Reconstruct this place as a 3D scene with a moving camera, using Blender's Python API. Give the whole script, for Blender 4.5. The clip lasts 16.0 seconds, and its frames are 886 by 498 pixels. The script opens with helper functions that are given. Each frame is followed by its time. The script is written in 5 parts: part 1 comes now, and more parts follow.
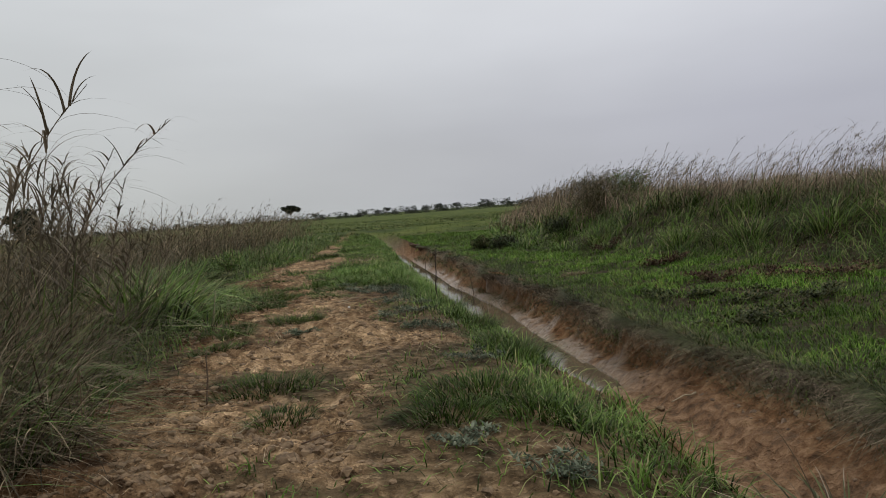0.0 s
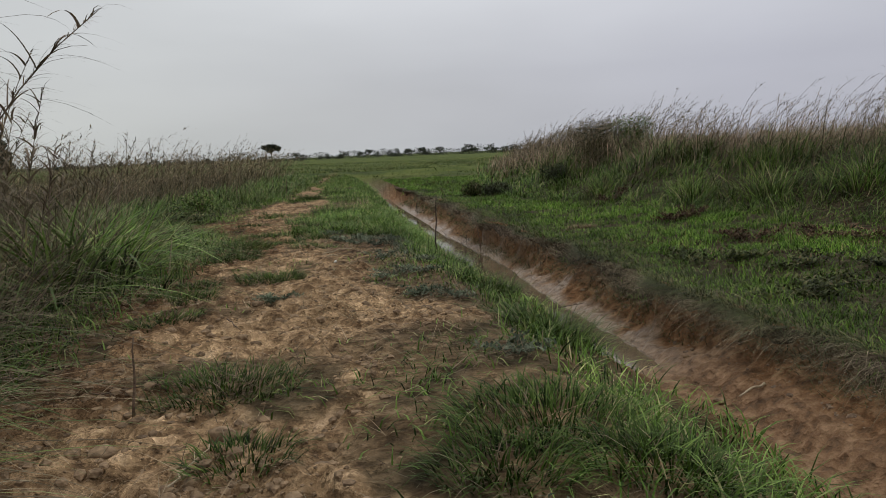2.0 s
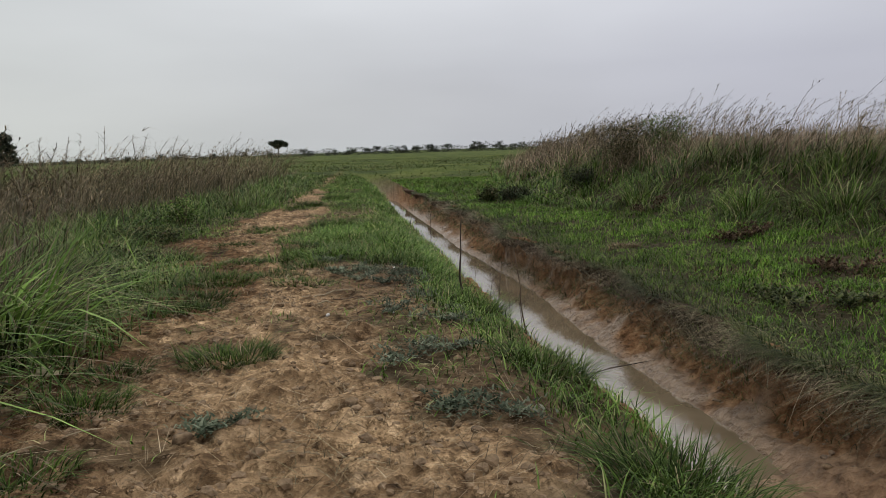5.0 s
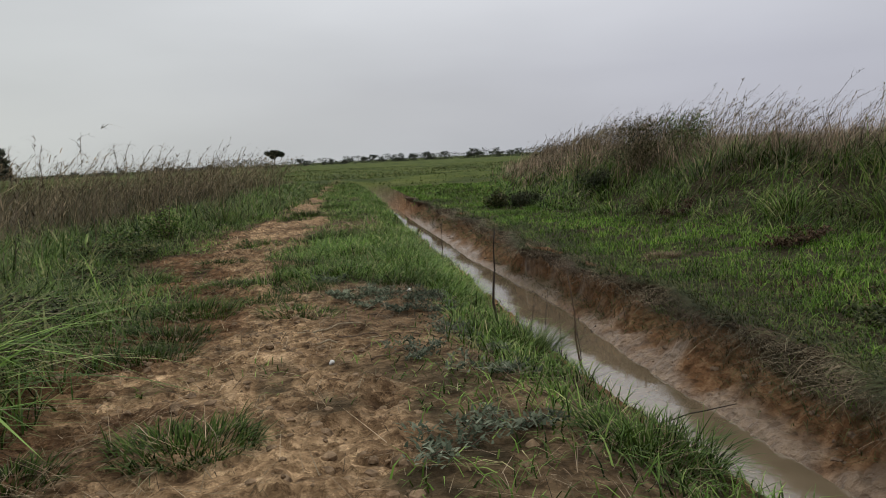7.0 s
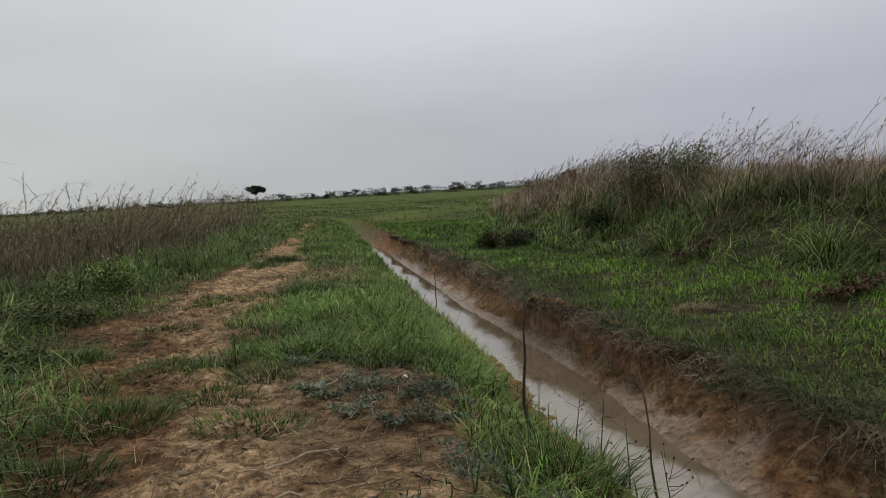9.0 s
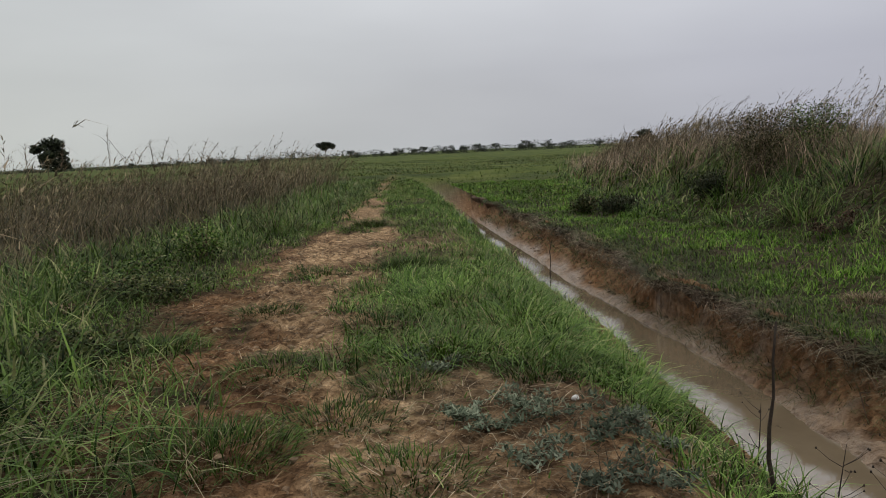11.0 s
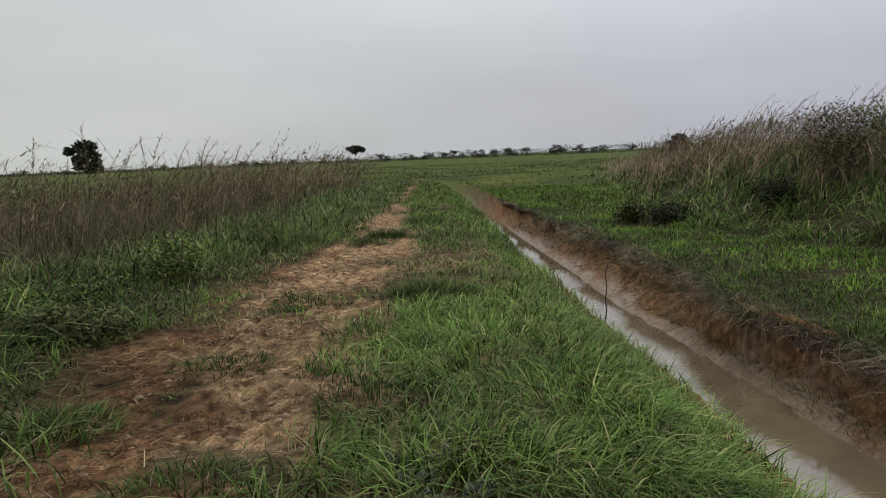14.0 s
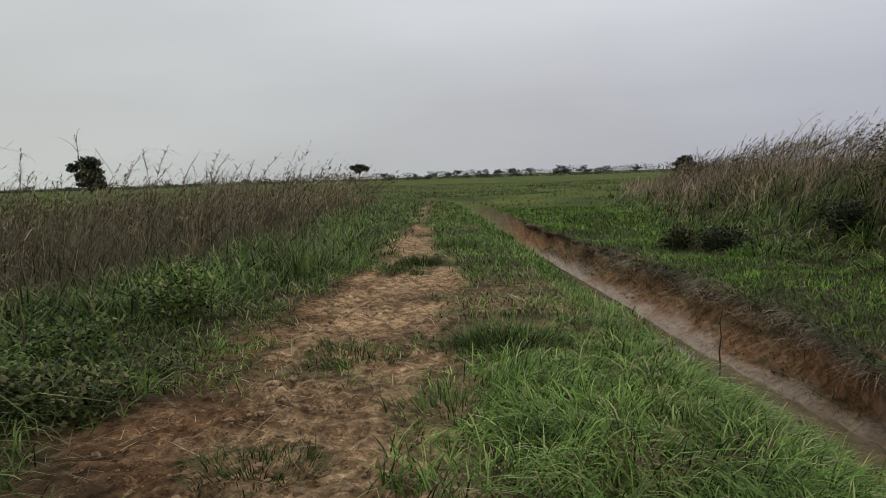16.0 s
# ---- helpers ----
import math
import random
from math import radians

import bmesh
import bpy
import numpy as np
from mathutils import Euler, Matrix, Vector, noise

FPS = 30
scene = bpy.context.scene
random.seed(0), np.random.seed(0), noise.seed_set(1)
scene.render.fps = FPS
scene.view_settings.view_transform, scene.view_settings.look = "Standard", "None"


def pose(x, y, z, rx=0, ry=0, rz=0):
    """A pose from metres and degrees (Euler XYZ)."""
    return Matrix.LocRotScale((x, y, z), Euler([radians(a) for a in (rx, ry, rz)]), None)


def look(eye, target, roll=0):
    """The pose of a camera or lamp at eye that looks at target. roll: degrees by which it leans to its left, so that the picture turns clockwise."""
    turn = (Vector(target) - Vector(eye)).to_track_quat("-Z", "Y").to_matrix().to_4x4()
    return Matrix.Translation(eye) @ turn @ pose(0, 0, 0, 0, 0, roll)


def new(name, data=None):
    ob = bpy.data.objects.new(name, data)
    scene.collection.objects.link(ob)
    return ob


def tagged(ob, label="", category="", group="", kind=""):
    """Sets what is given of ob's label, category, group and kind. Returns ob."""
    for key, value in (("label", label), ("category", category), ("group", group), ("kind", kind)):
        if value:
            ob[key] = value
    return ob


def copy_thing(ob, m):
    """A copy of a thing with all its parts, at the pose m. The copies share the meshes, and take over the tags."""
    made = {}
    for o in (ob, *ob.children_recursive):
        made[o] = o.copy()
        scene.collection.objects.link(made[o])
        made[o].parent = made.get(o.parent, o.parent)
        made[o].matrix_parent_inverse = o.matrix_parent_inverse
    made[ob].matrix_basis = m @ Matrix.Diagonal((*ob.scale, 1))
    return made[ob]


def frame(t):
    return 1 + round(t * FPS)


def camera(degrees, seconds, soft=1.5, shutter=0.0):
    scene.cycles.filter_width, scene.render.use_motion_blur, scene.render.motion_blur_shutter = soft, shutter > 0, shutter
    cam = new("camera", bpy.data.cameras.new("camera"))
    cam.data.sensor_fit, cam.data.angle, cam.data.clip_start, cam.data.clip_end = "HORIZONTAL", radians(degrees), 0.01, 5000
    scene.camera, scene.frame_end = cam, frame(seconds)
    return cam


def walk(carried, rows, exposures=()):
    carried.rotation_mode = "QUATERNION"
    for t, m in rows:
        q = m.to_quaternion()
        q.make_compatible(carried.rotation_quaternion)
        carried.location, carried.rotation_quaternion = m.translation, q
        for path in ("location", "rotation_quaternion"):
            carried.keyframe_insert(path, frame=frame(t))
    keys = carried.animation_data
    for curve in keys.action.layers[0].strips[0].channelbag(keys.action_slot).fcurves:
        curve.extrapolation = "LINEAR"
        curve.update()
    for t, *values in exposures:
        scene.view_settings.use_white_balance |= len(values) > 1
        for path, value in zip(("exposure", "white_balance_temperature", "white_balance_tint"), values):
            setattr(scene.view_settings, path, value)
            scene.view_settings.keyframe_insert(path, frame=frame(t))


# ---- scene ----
cam = camera(62.2, 16.0, 0.7)
PATH = [
    (0, (1.675, 0.881, 1.636), (1.773, 2.875, 1.526), -4.2),
    (0.5, (1.598, 1.368, 1.6), (1.624, 3.361, 1.438), -3.1),
    (1, (1.506, 1.818, 1.591), (1.628, 3.8, 1.358), -3.2),
    (1.5, (1.488, 2.319, 1.567), (1.626, 4.297, 1.306), -3.2),
    (2, (1.438, 2.734, 1.573), (1.58, 4.712, 1.311), -2.3),
    (2.5, (1.375, 3.157, 1.655), (1.602, 5.128, 1.399), -2.2),
    (3, (1.458, 3.606, 1.687), (1.728, 5.574, 1.457), -3.1),
    (3.5, (1.419, 4.034, 1.731), (1.63, 6.01, 1.509), -2.7),
    (4, (1.337, 4.472, 1.769), (1.567, 6.44, 1.5), -2.3),
    (4.5, (1.393, 4.897, 1.73), (1.621, 6.865, 1.451), -2.3),
    (5, (1.404, 5.335, 1.747), (1.527, 7.313, 1.477), -1.9),
    (5.2, (1.371, 5.548, 1.713), (1.47, 7.526, 1.431), -2.2),
    (7.3, (1.21, 7.442, 1.63), (1.344, 9.422, 1.382), -2.8),
    (7.5, (1.232, 7.691, 1.631), (1.371, 9.668, 1.366), -2.5),
    (8, (1.154, 8.157, 1.627), (1.306, 10.134, 1.372), -2.4),
    (8.5, (1.14, 8.592, 1.65), (1.413, 10.56, 1.421), -3.4),
    (9, (1.167, 9.128, 1.731), (1.349, 11.113, 1.569), -3.3),
    (9.5, (0.958, 9.612, 1.683), (0.979, 11.607, 1.539), -2.7),
    (9.7, (0.855, 9.747, 1.715), (0.82, 11.742, 1.572), -2.6),
    (11.8, (0.461, 11.018, 1.857), (0.475, 12.992, 1.534), -2.7),
    (12, (0.515, 11.149, 1.834), (0.504, 13.125, 1.521), -3.3),
    (12.5, (0.646, 11.604, 1.804), (0.609, 13.581, 1.504), -3.5),
    (13, (0.741, 12.083, 1.757), (0.683, 14.06, 1.462), -3.4),
    (13.5, (0.713, 12.524, 1.774), (0.623, 14.501, 1.486), -3.0),
    (14, (0.538, 12.947, 1.753), (0.457, 14.93, 1.502), -2.4),
    (14.5, (0.376, 13.44, 1.697), (0.265, 15.428, 1.509), -2.3),
    (15, (0.152, 13.785, 1.709), (-0.004, 15.771, 1.527), -1.6),
    (15.5, (-0.091, 14.182, 1.727), (-0.176, 16.168, 1.502), -1.8),
    (16, (-0.248, 14.725, 1.729), (-0.332, 16.714, 1.531), -1.9),
]
walk(cam, [(t, look(eye, aim, roll)) for t, eye, aim, roll in PATH], [(0, -0.04, 6280, 10), (1, 0.08, 6280, 10), (2, 0.03, 6280, 10), (2.5, 0.22, 6280, 10), (3, 0.0, 6280, 10), (4, 0.15, 6280, 10), (5.2, 0.12, 6280, 10), (7.5, 0.05, 6280, 10), (8.5, 0.05, 6280, 10), (9.5, -0.15, 6280, 10), (12, 0.1, 6280, 10), (13.5, 0.14, 6280, 10), (14, 0.04, 6280, 10), (14.5, 0.04, 6280, 10), (15.5, 0.05, 6280, 10), (16, -0.02, 6280, 10)])

# ---- world, sun ----
world = bpy.data.worlds.new("overcast_sky")
scene.world = world
world.use_nodes = True
wt = world.node_tree
wt.nodes.clear()


def wnode(kind, **values):
    n = wt.nodes.new(kind)
    for key, value in values.items():
        n.inputs[key].default_value = value
    return n


def ramp_node(tree, stops, source=None):
    n = tree.nodes.new("ShaderNodeValToRGB")
    while len(n.color_ramp.elements) < len(stops):
        n.color_ramp.elements.new(0.5)
    for e, (at, colour) in zip(n.color_ramp.elements, stops):
        e.position, e.color = at, (*colour, 1)
    if source is not None:
        tree.links.new(source, n.inputs[0])
    return n


def mix_node(tree, fac, a, b, blend="MIX"):
    n = tree.nodes.new("ShaderNodeMix")
    n.data_type, n.blend_type = "RGBA", blend
    for slot, value in ((0, fac), (6, a), (7, b)):
        if isinstance(value, (int, float)):
            n.inputs[slot].default_value = value
        elif isinstance(value, tuple):
            n.inputs[slot].default_value = (*value, 1)
        else:
            tree.links.new(value, n.inputs[slot])
    return n.outputs[2]


SUN_UP, SUN_TURN = 58.0, 0.0
sky = wt.nodes.new("ShaderNodeTexSky")
sky.sky_type, sky.sun_disc = "NISHITA", False
sky.sun_elevation, sky.sun_rotation = radians(SUN_UP), radians(SUN_TURN)
sky.dust_density = 6.0
coord = wt.nodes.new("ShaderNodeTexCoord")
split = wt.nodes.new("ShaderNodeSeparateXYZ")
wt.links.new(coord.outputs["Generated"], split.inputs[0])
# cloud deck: greyer at the horizon, brighter overhead
east = ramp_node(wt, [(0.0, (0.46, 0.46, 0.505)), (0.10, (0.49, 0.49, 0.54)), (0.30, (0.79, 0.79, 0.805)), (0.48, (0.98, 0.98, 0.985)), (1.0, (0.98, 0.98, 0.98))], split.outputs[2])
west = ramp_node(wt, [(0.0, (0.60, 0.61, 0.56)), (0.10, (0.58, 0.59, 0.56)), (0.30, (0.64, 0.65, 0.64)), (0.48, (0.76, 0.77, 0.77)), (1.0, (0.98, 0.98, 0.98))], split.outputs[2])
side = wt.nodes.new("ShaderNodeMapRange")
side.inputs[1].default_value, side.inputs[2].default_value = -0.55, 0.45
wt.links.new(split.outputs[0], side.inputs[0])
deck = mix_node(wt, side.outputs[0], west.outputs[0], east.outputs[0])
stretch = wnode("ShaderNodeMapping", Scale=(1.3, 1.3, 4.5))
wt.links.new(coord.outputs["Generated"], stretch.inputs[0])
clouds = wnode("ShaderNodeTexNoise", Scale=1.8, Detail=4.0, Roughness=0.45)
wt.links.new(stretch.outputs[0], clouds.inputs[0])
soft = ramp_node(wt, [(0.3, (0.93, 0.93, 0.93)), (0.7, (1.07, 1.07, 1.07))], clouds.outputs[0])
deck = mix_node(wt, 1.0, deck, soft.outputs[0], "MULTIPLY")
clear = mix_node(wt, 1.0, sky.outputs[0], (0.1, 0.1, 0.1), "MULTIPLY")
veil = mix_node(wt, 0.93, clear, deck)
back = wnode("ShaderNodeBackground", Strength=1.0)
wt.links.new(veil, back.inputs[0])
out = wt.nodes.new("ShaderNodeOutputWorld")
wt.links.new(back.outputs[0], out.inputs[0])

sun_data = bpy.data.lights.new("sun", "SUN")
sun_data.energy, sun_data.angle, sun_data.color = 0.8, radians(14), (1.0, 0.97, 0.92)
sun = new("sun", sun_data)
su = radians(SUN_UP)
sun.matrix_world = look((math.sin(radians(SUN_TURN)) * math.cos(su) * 50, math.cos(su) * 50, math.sin(su) * 50), (0, 0, 0))

# ---- noise on arrays ----
def hash2(ix, iy, seed):
    n = (ix.astype(np.int64) * 374761393 + iy.astype(np.int64) * 668265263 + seed * 974634777) & 0xFFFFFFFF
    n = ((n ^ (n >> 13)) * 1274126177) & 0xFFFFFFFF
    n = ((n ^ (n >> 16)) * 2246822519) & 0xFFFFFFFF
    return ((n ^ (n >> 15)) & 0xFFFF) / 65535.0


def vnoise(x, y, size, seed=0):
    """Smooth noise from -1 to 1 with cells of that size in metres."""
    x, y = np.asarray(x, float) / size, np.asarray(y, float) / size
    ix, iy = np.floor(x), np.floor(y)
    fx, fy = x - ix, y - iy
    fx, fy = fx * fx * (3 - 2 * fx), fy * fy * (3 - 2 * fy)
    a, b = hash2(ix, iy, seed), hash2(ix + 1, iy, seed)
    c, d = hash2(ix, iy + 1, seed), hash2(ix + 1, iy + 1, seed)
    return 2 * ((a * (1 - fx) + b * fx) * (1 - fy) + (c * (1 - fx) + d * fx) * fy) - 1


def fbm(x, y, size, seed=0, octaves=3):
    return sum(vnoise(x, y, size / 2**k, seed + 17 * k) / 2**k for k in range(octaves)) / (2 - 0.5 ** (octaves - 1))


def lumps(x, y, size, seed=0):
    """Round lumps, one a cell, from 0 to 1, with gaps between them."""
    x, y = np.asarray(x, float) / size, np.asarray(y, float) / size
    ix, iy = np.floor(x), np.floor(y)
    best = np.zeros_like(x)
    for dx in (-1, 0, 1):
        for dy in (-1, 0, 1):
            cx, cy = ix + dx, iy + dy
            px, py = cx + hash2(cx, cy, seed), cy + hash2(cx, cy, seed + 1)
            r = 0.35 + 0.45 * hash2(cx, cy, seed + 2)
            h = np.sqrt(np.clip(1 - ((x - px) ** 2 + (y - py) ** 2) / r**2, 0, 1)) * r / 0.8
            best = np.maximum(best, h)
    return best


def clods(x, y, size, seed=0):
    """Uneven flat-topped clods, one a cell, from 0 to 1, with narrow cracks between them."""
    wx, wy = x + 0.3 * size * vnoise(x, y, size * 0.7, seed + 5), y + 0.3 * size * vnoise(x, y, size * 0.7, seed + 6)
    x, y = wx / size, wy / size
    ix, iy = np.floor(x), np.floor(y)
    first, second, top = np.full(x.shape, 9.0), np.full(x.shape, 9.0), np.zeros(x.shape)
    for dx in (-1, 0, 1):
        for dy in (-1, 0, 1):
            cx, cy = ix + dx, iy + dy
            d = np.hypot(x - cx - hash2(cx, cy, seed), y - cy - hash2(cx, cy, seed + 1))
            tall = hash2(cx, cy, seed + 2)
            nearer = d < first
            second = np.where(nearer, first, np.minimum(second, d))
            top = np.where(nearer, tall, top)
            first = np.where(nearer, d, first)
    return np.clip((second - first) / 0.32, 0, 1) ** 0.6 * (0.35 + 0.65 * top)


def step(a, b, v):
    t = np.clip((v - a) / (b - a), 0, 1)
    return t * t * (3 - 2 * t)


# ---- the lie of the land: ditch, banks, path ----
WATER = -1.05
along = lambda ys, xs: (lambda y: np.interp(y, ys, xs))
water_right = along([-30, 6, 11.1, 13.6, 15.4, 18.6, 20.7, 23.3, 26.2, 28, 31.3, 37.6, 51.7, 72], [5.5, 5.15, 4.75, 4.45, 4.27, 4.14, 3.98, 3.6, 3.2, 3.05, 2.8, 2.2, 1.15, -0.5])
bank_right = along([-30, 7, 8.5, 10, 12, 14, 16.6, 18.5, 21, 23.4, 26.5, 29, 33, 37, 44, 52, 70], [6.6, 5.75, 5.55, 5.5, 5.2, 4.98, 4.9, 4.68, 4.4, 4.12, 4.05, 3.85, 3.4, 2.95, 2.2, 1.6, 0.2])
edge_left = along([-30, 4, 7, 8.4, 10, 12, 14, 17, 20, 24, 32, 50, 70], [3.9, 3.3, 3.1, 2.9, 2.8, 2.5, 2.35, 2.15, 1.96, 1.65, 1.13, -0.1, -1.6])
plateau = along([-30, 3, 10, 13, 16, 20, 28, 50, 90], [0.30, 0.30, 0.30, 0.22, 0.13, 0.13, 0.13, 0.06, 0.0])
tall_left = along([-30, 0, 3.5, 4.3, 5, 6, 7, 8, 10, 12, 15, 18, 22, 24, 27, 30, 40, 60, 80], [-2.2, -2.0, -1.6, -1.1, -0.8, -0.95, -1.55, -1.9, -2.0, -2.0, -2.2, -3.5, -4.5, -4.0, -3.7, -3.2, -3.6, -5.0, -9.0])
tall_right = along([-30, 10, 14, 18, 20, 22.5, 25, 28, 30, 33, 40, 56, 75], [16, 12.5, 11.2, 9.9, 9.7, 9.0, 8.2, 7.2, 6.8, 6.3, 6.3, 7.6, 11.0])
bare_left = along([-30, 4, 7, 10, 12, 15, 16.5, 19, 22, 28, 36, 53, 75], [-1.0, -0.9, -0.8, -1.3, -1.1, -1.5, -2.0, -2.6, -2.6, -2.4, -2.6, -3.1, -3.7])
bare_right = along([-30, 3.6, 4.4, 5.2, 7, 8.6, 9.3, 10.3, 11.5, 14.6, 17.5, 20.9, 23, 26.5, 28, 36, 53, 75], [2.9, 2.6, 2.0, 1.45, 1.6, 1.85, 1.7, 1.4, 1.15, 0.45, -0.45, -0.7, -0.5, -0.3, -0.7, -1.45, -2.35, -3.1])


def bareness(x, y):
    """1 on the trodden soil of the path, 0 in the grass."""
    n = 0.75 * fbm(x, y, 1.0, 5) * (1 - 0.6 * step(19, 26, y))
    a = step(-0.25, 0.2, x - bare_left(y) + n) * step(-0.2, 0.25, bare_right(y) - x + n)
    worn = step(0.15, 0.45, fbm(x, y, 1.7, 40)) * step(0.0, 1.0, edge_left(y) - 0.35 - x) * step(-3.6, -2.6, x) * 0.55
    return np.clip(np.maximum(a * (1 - 0.85 * step(0.12, 0.34, fbm(x, y, 0.8, 61))), worn), 0, 1)


def in_ditch(x, y):
    return step(-0.1, 0.25, x - edge_left(y)) * step(-0.05, 0.1, bank_right(y) - x) * (1 - step(58, 66, y))


def height(x, y):
    x, y = np.asarray(x, float), np.asarray(y, float)
    wr, el, zl = water_right(y), edge_left(y), plateau(y)
    wob = 0.10 * fbm(x, y, 1.2, 21)
    el, br = el + wob, bank_right(y) + 1.6 * wob + 0.09 * vnoise(x * 0, y, 0.55, 23) + (0.17 + 0.12 * step(16, 24, y)) * vnoise(0.3 * x, y, 1.7, 26)
    wl = wr - 1.05
    bb = wr + 0.28 + 0.3 * wob
    floor = -1.21 + 0.20 * (1 - step(10.2, 11.8, y)) + 0.40 * step(45, 51, y) + 0.03 * fbm(x, y, 0.5, 22)
    right = -0.34 + 0.16 * step(6, 10, x) + 0.07 * fbm(x, y, 2.5, 24) * step(0.0, 1.0, x - br)
    right = right + 1.35 * step(-0.3, 5.0, x - tall_right(y)) * (1 - step(42, 75, y))
    left = zl + 0.06 * fbm(x, y, 2.2, 25) - 0.31 * step(-0.9, 0.05, x - el) + 0.12 * step(3.0, 9.0, -x)
    zs = left
    zs = np.where(x > el, left + (floor + 0.12 - left) * step(0, 1, (x - el) / np.maximum(wl - el, 0.2)) ** 0.9, zs)
    zs = np.where(x > wl, floor + 0.12 * (1 - step(0, 0.15, x - wl)) + 0.22 * step(-0.30, 0.08, x - wr), zs)
    zs = np.where(x > wr + 0.08, floor + 0.22 + 0.10 * step(0, 1, (x - wr - 0.08) / np.maximum(bb - wr, 0.1)), zs)
    rise = np.clip((x - bb) / np.maximum(br - bb, 0.15), 0, 1)
    zs = np.where(x > bb, (floor + 0.32) + (right - floor - 0.32) * (0.52 * rise**0.9 + 0.48 * step(0.62, 0.98, rise)), zs)
    zs = np.where(x > br, right, zs)
    flat = left * 0.4 - 0.05
    zs = zs + (flat - zs) * step(58, 68, y)
    # cross bank at the far end of the ditch
    zs = zs + 0.35 * np.exp(-(((y - 70 - 0.15 * x) / 2.0) ** 2)) * step(-14, -6, x) * (1 - step(10, 18, x))
    far = np.hypot(x, y - 20)
    return zs * (1 - step(80, 160, far)) + 0.5 * fbm(x, y, 60, 29) * step(90, 300, far)


def soil_relief(x, y):
    """Trodden clods and prints on the bare soil, rougher mud in the ditch."""
    b, d = bareness(x, y), in_ditch(x, y)
    clod = 0.062 * clods(x, y, 0.30, 71) * (0.4 + 0.6 * step(-0.2, 0.3, fbm(x, y, 0.9, 72))) + 0.046 * clods(x, y, 0.125, 75) + 0.05 * fbm(x, y, 0.55, 78) - 0.03
    pits = -0.05 * step(0.55, 0.95, lumps(x, y, 0.31, 82))
    mud = 0.055 * clods(x, y, 0.19, 85) + 0.02 * clods(x, y, 0.09, 84) + 0.10 * fbm(x, y, 0.38, 86, 4) * step(-0.1, 0.3, x - water_right(y)) + 0.03 * fbm(x, y, 0.3, 87)
    rough = 0.028 * fbm(x, y, 0.3, 88)
    return (clod + pits) * b * (1 - d) + mud * d + rough * (1 - b) * (1 - d)


def ground_z(x, y):
    return height(x, y) + soil_relief(x, y)


# ---- mesh helpers ----
def link_mesh(name, verts, faces, material, parent=None, label="", smooth=False, attr=None):
    me = bpy.data.meshes.new(name)
    me.from_pydata(verts if isinstance(verts, list) else verts.tolist(), [], faces)
    me.materials.append(material)
    if smooth:
        me.polygons.foreach_set("use_smooth", [True] * len(me.polygons))
    for key, values in (attr or {}).items():
        me.attributes.new(key, "FLOAT", "POINT").data.foreach_set("value", np.asarray(values, np.float32))
    ob = new(name, me)
    if parent is not None:
        ob.parent = parent
    if label:
        tagged(ob, label)
    return ob


def empty(name, x=0.0, y=0.0, z=0.0):
    ob = new(name)
    ob.location = (x, y, z)
    ob.empty_display_size = 0.1
    return ob


def blades(base, azimuth, lean, length, width, droop, rings=3, rng=np.random, twist=0.6):
    """Leaf blades as bent tapered ribbons: points, faces, and the way along each blade from 0 to 1."""
    n = len(base)
    s = np.linspace(0, 1, rings + 1)
    d = np.stack([np.cos(azimuth), np.sin(azimuth), 0 * azimuth], 1)
    turn = azimuth + np.pi / 2 + rng.uniform(-twist, twist, n)
    w = np.stack([np.cos(turn), np.sin(turn), 0 * turn], 1)
    verts, way = [], []
    for k, sk in enumerate(s):
        out_by = length * (lean * sk + droop * sk**2.2)
        up = length * (np.sqrt(np.clip(1 - lean**2, 0.05, 1)) * sk - 0.75 * droop * sk**2.8)
        p = base + d * out_by[:, None]
        p[:, 2] += up
        if k < rings:
            half = (width * (1.0 - 0.75 * sk**1.5) * 0.5)[:, None] * w
            verts += [p - half, p + half]
            way += [np.full(n, sk)] * 2
        else:
            verts.append(p)
            way.append(np.full(n, sk))
    per = 2 * rings + 1
    v = np.stack(verts, 1).reshape(-1, 3)
    a = np.stack(way, 1).reshape(-1)
    start = np.arange(n) * per
    faces = []
    for k in range(rings - 1):
        faces += np.stack([start + 2 * k, start + 2 * k + 1, start + 2 * k + 3, start + 2 * k + 2], 1).tolist()
    faces += np.stack([start + per - 3, start + per - 2, start + per - 1], 1).tolist()
    return v, faces, a


def joined(pieces):
    verts, faces, way, n = [], [], [], 0
    for v, f, a in pieces:
        verts.append(v)
        faces += [[i + n for i in q] for q in f]
        way.append(a)
        n += len(v)
    return np.concatenate(verts), faces, np.concatenate(way)


def tube(points, radii, sides=6):
    """A closed tapering tube through the points."""
    pts = [Vector(p) for p in points]
    verts, faces = [], []
    for k, p in enumerate(pts):
        d = (pts[min(k + 1, len(pts) - 1)] - pts[max(k - 1, 0)]).normalized()
        u = d.orthogonal().normalized()
        if abs(d.z) > 0.3:
            u = (Vector((1, 0, 0)) - d * d.x).normalized()
        v = d.cross(u)
        for j in range(sides):
            a = 2 * math.pi * j / sides
            verts.append(tuple(p + float(radii[k]) * (math.cos(a) * u + math.sin(a) * v)))
    m = len(pts)
    for k in range(m - 1):
        for j in range(sides):
            j2 = (j + 1) % sides
            faces.append([k * sides + j, k * sides + j2, (k + 1) * sides + j2, (k + 1) * sides + j])
    faces.append([j for j in range(sides)][::-1])
    faces.append([(m - 1) * sides + j for j in range(sides)])
    return np.array(verts), faces, np.repeat(np.linspace(0, 1, m), sides)


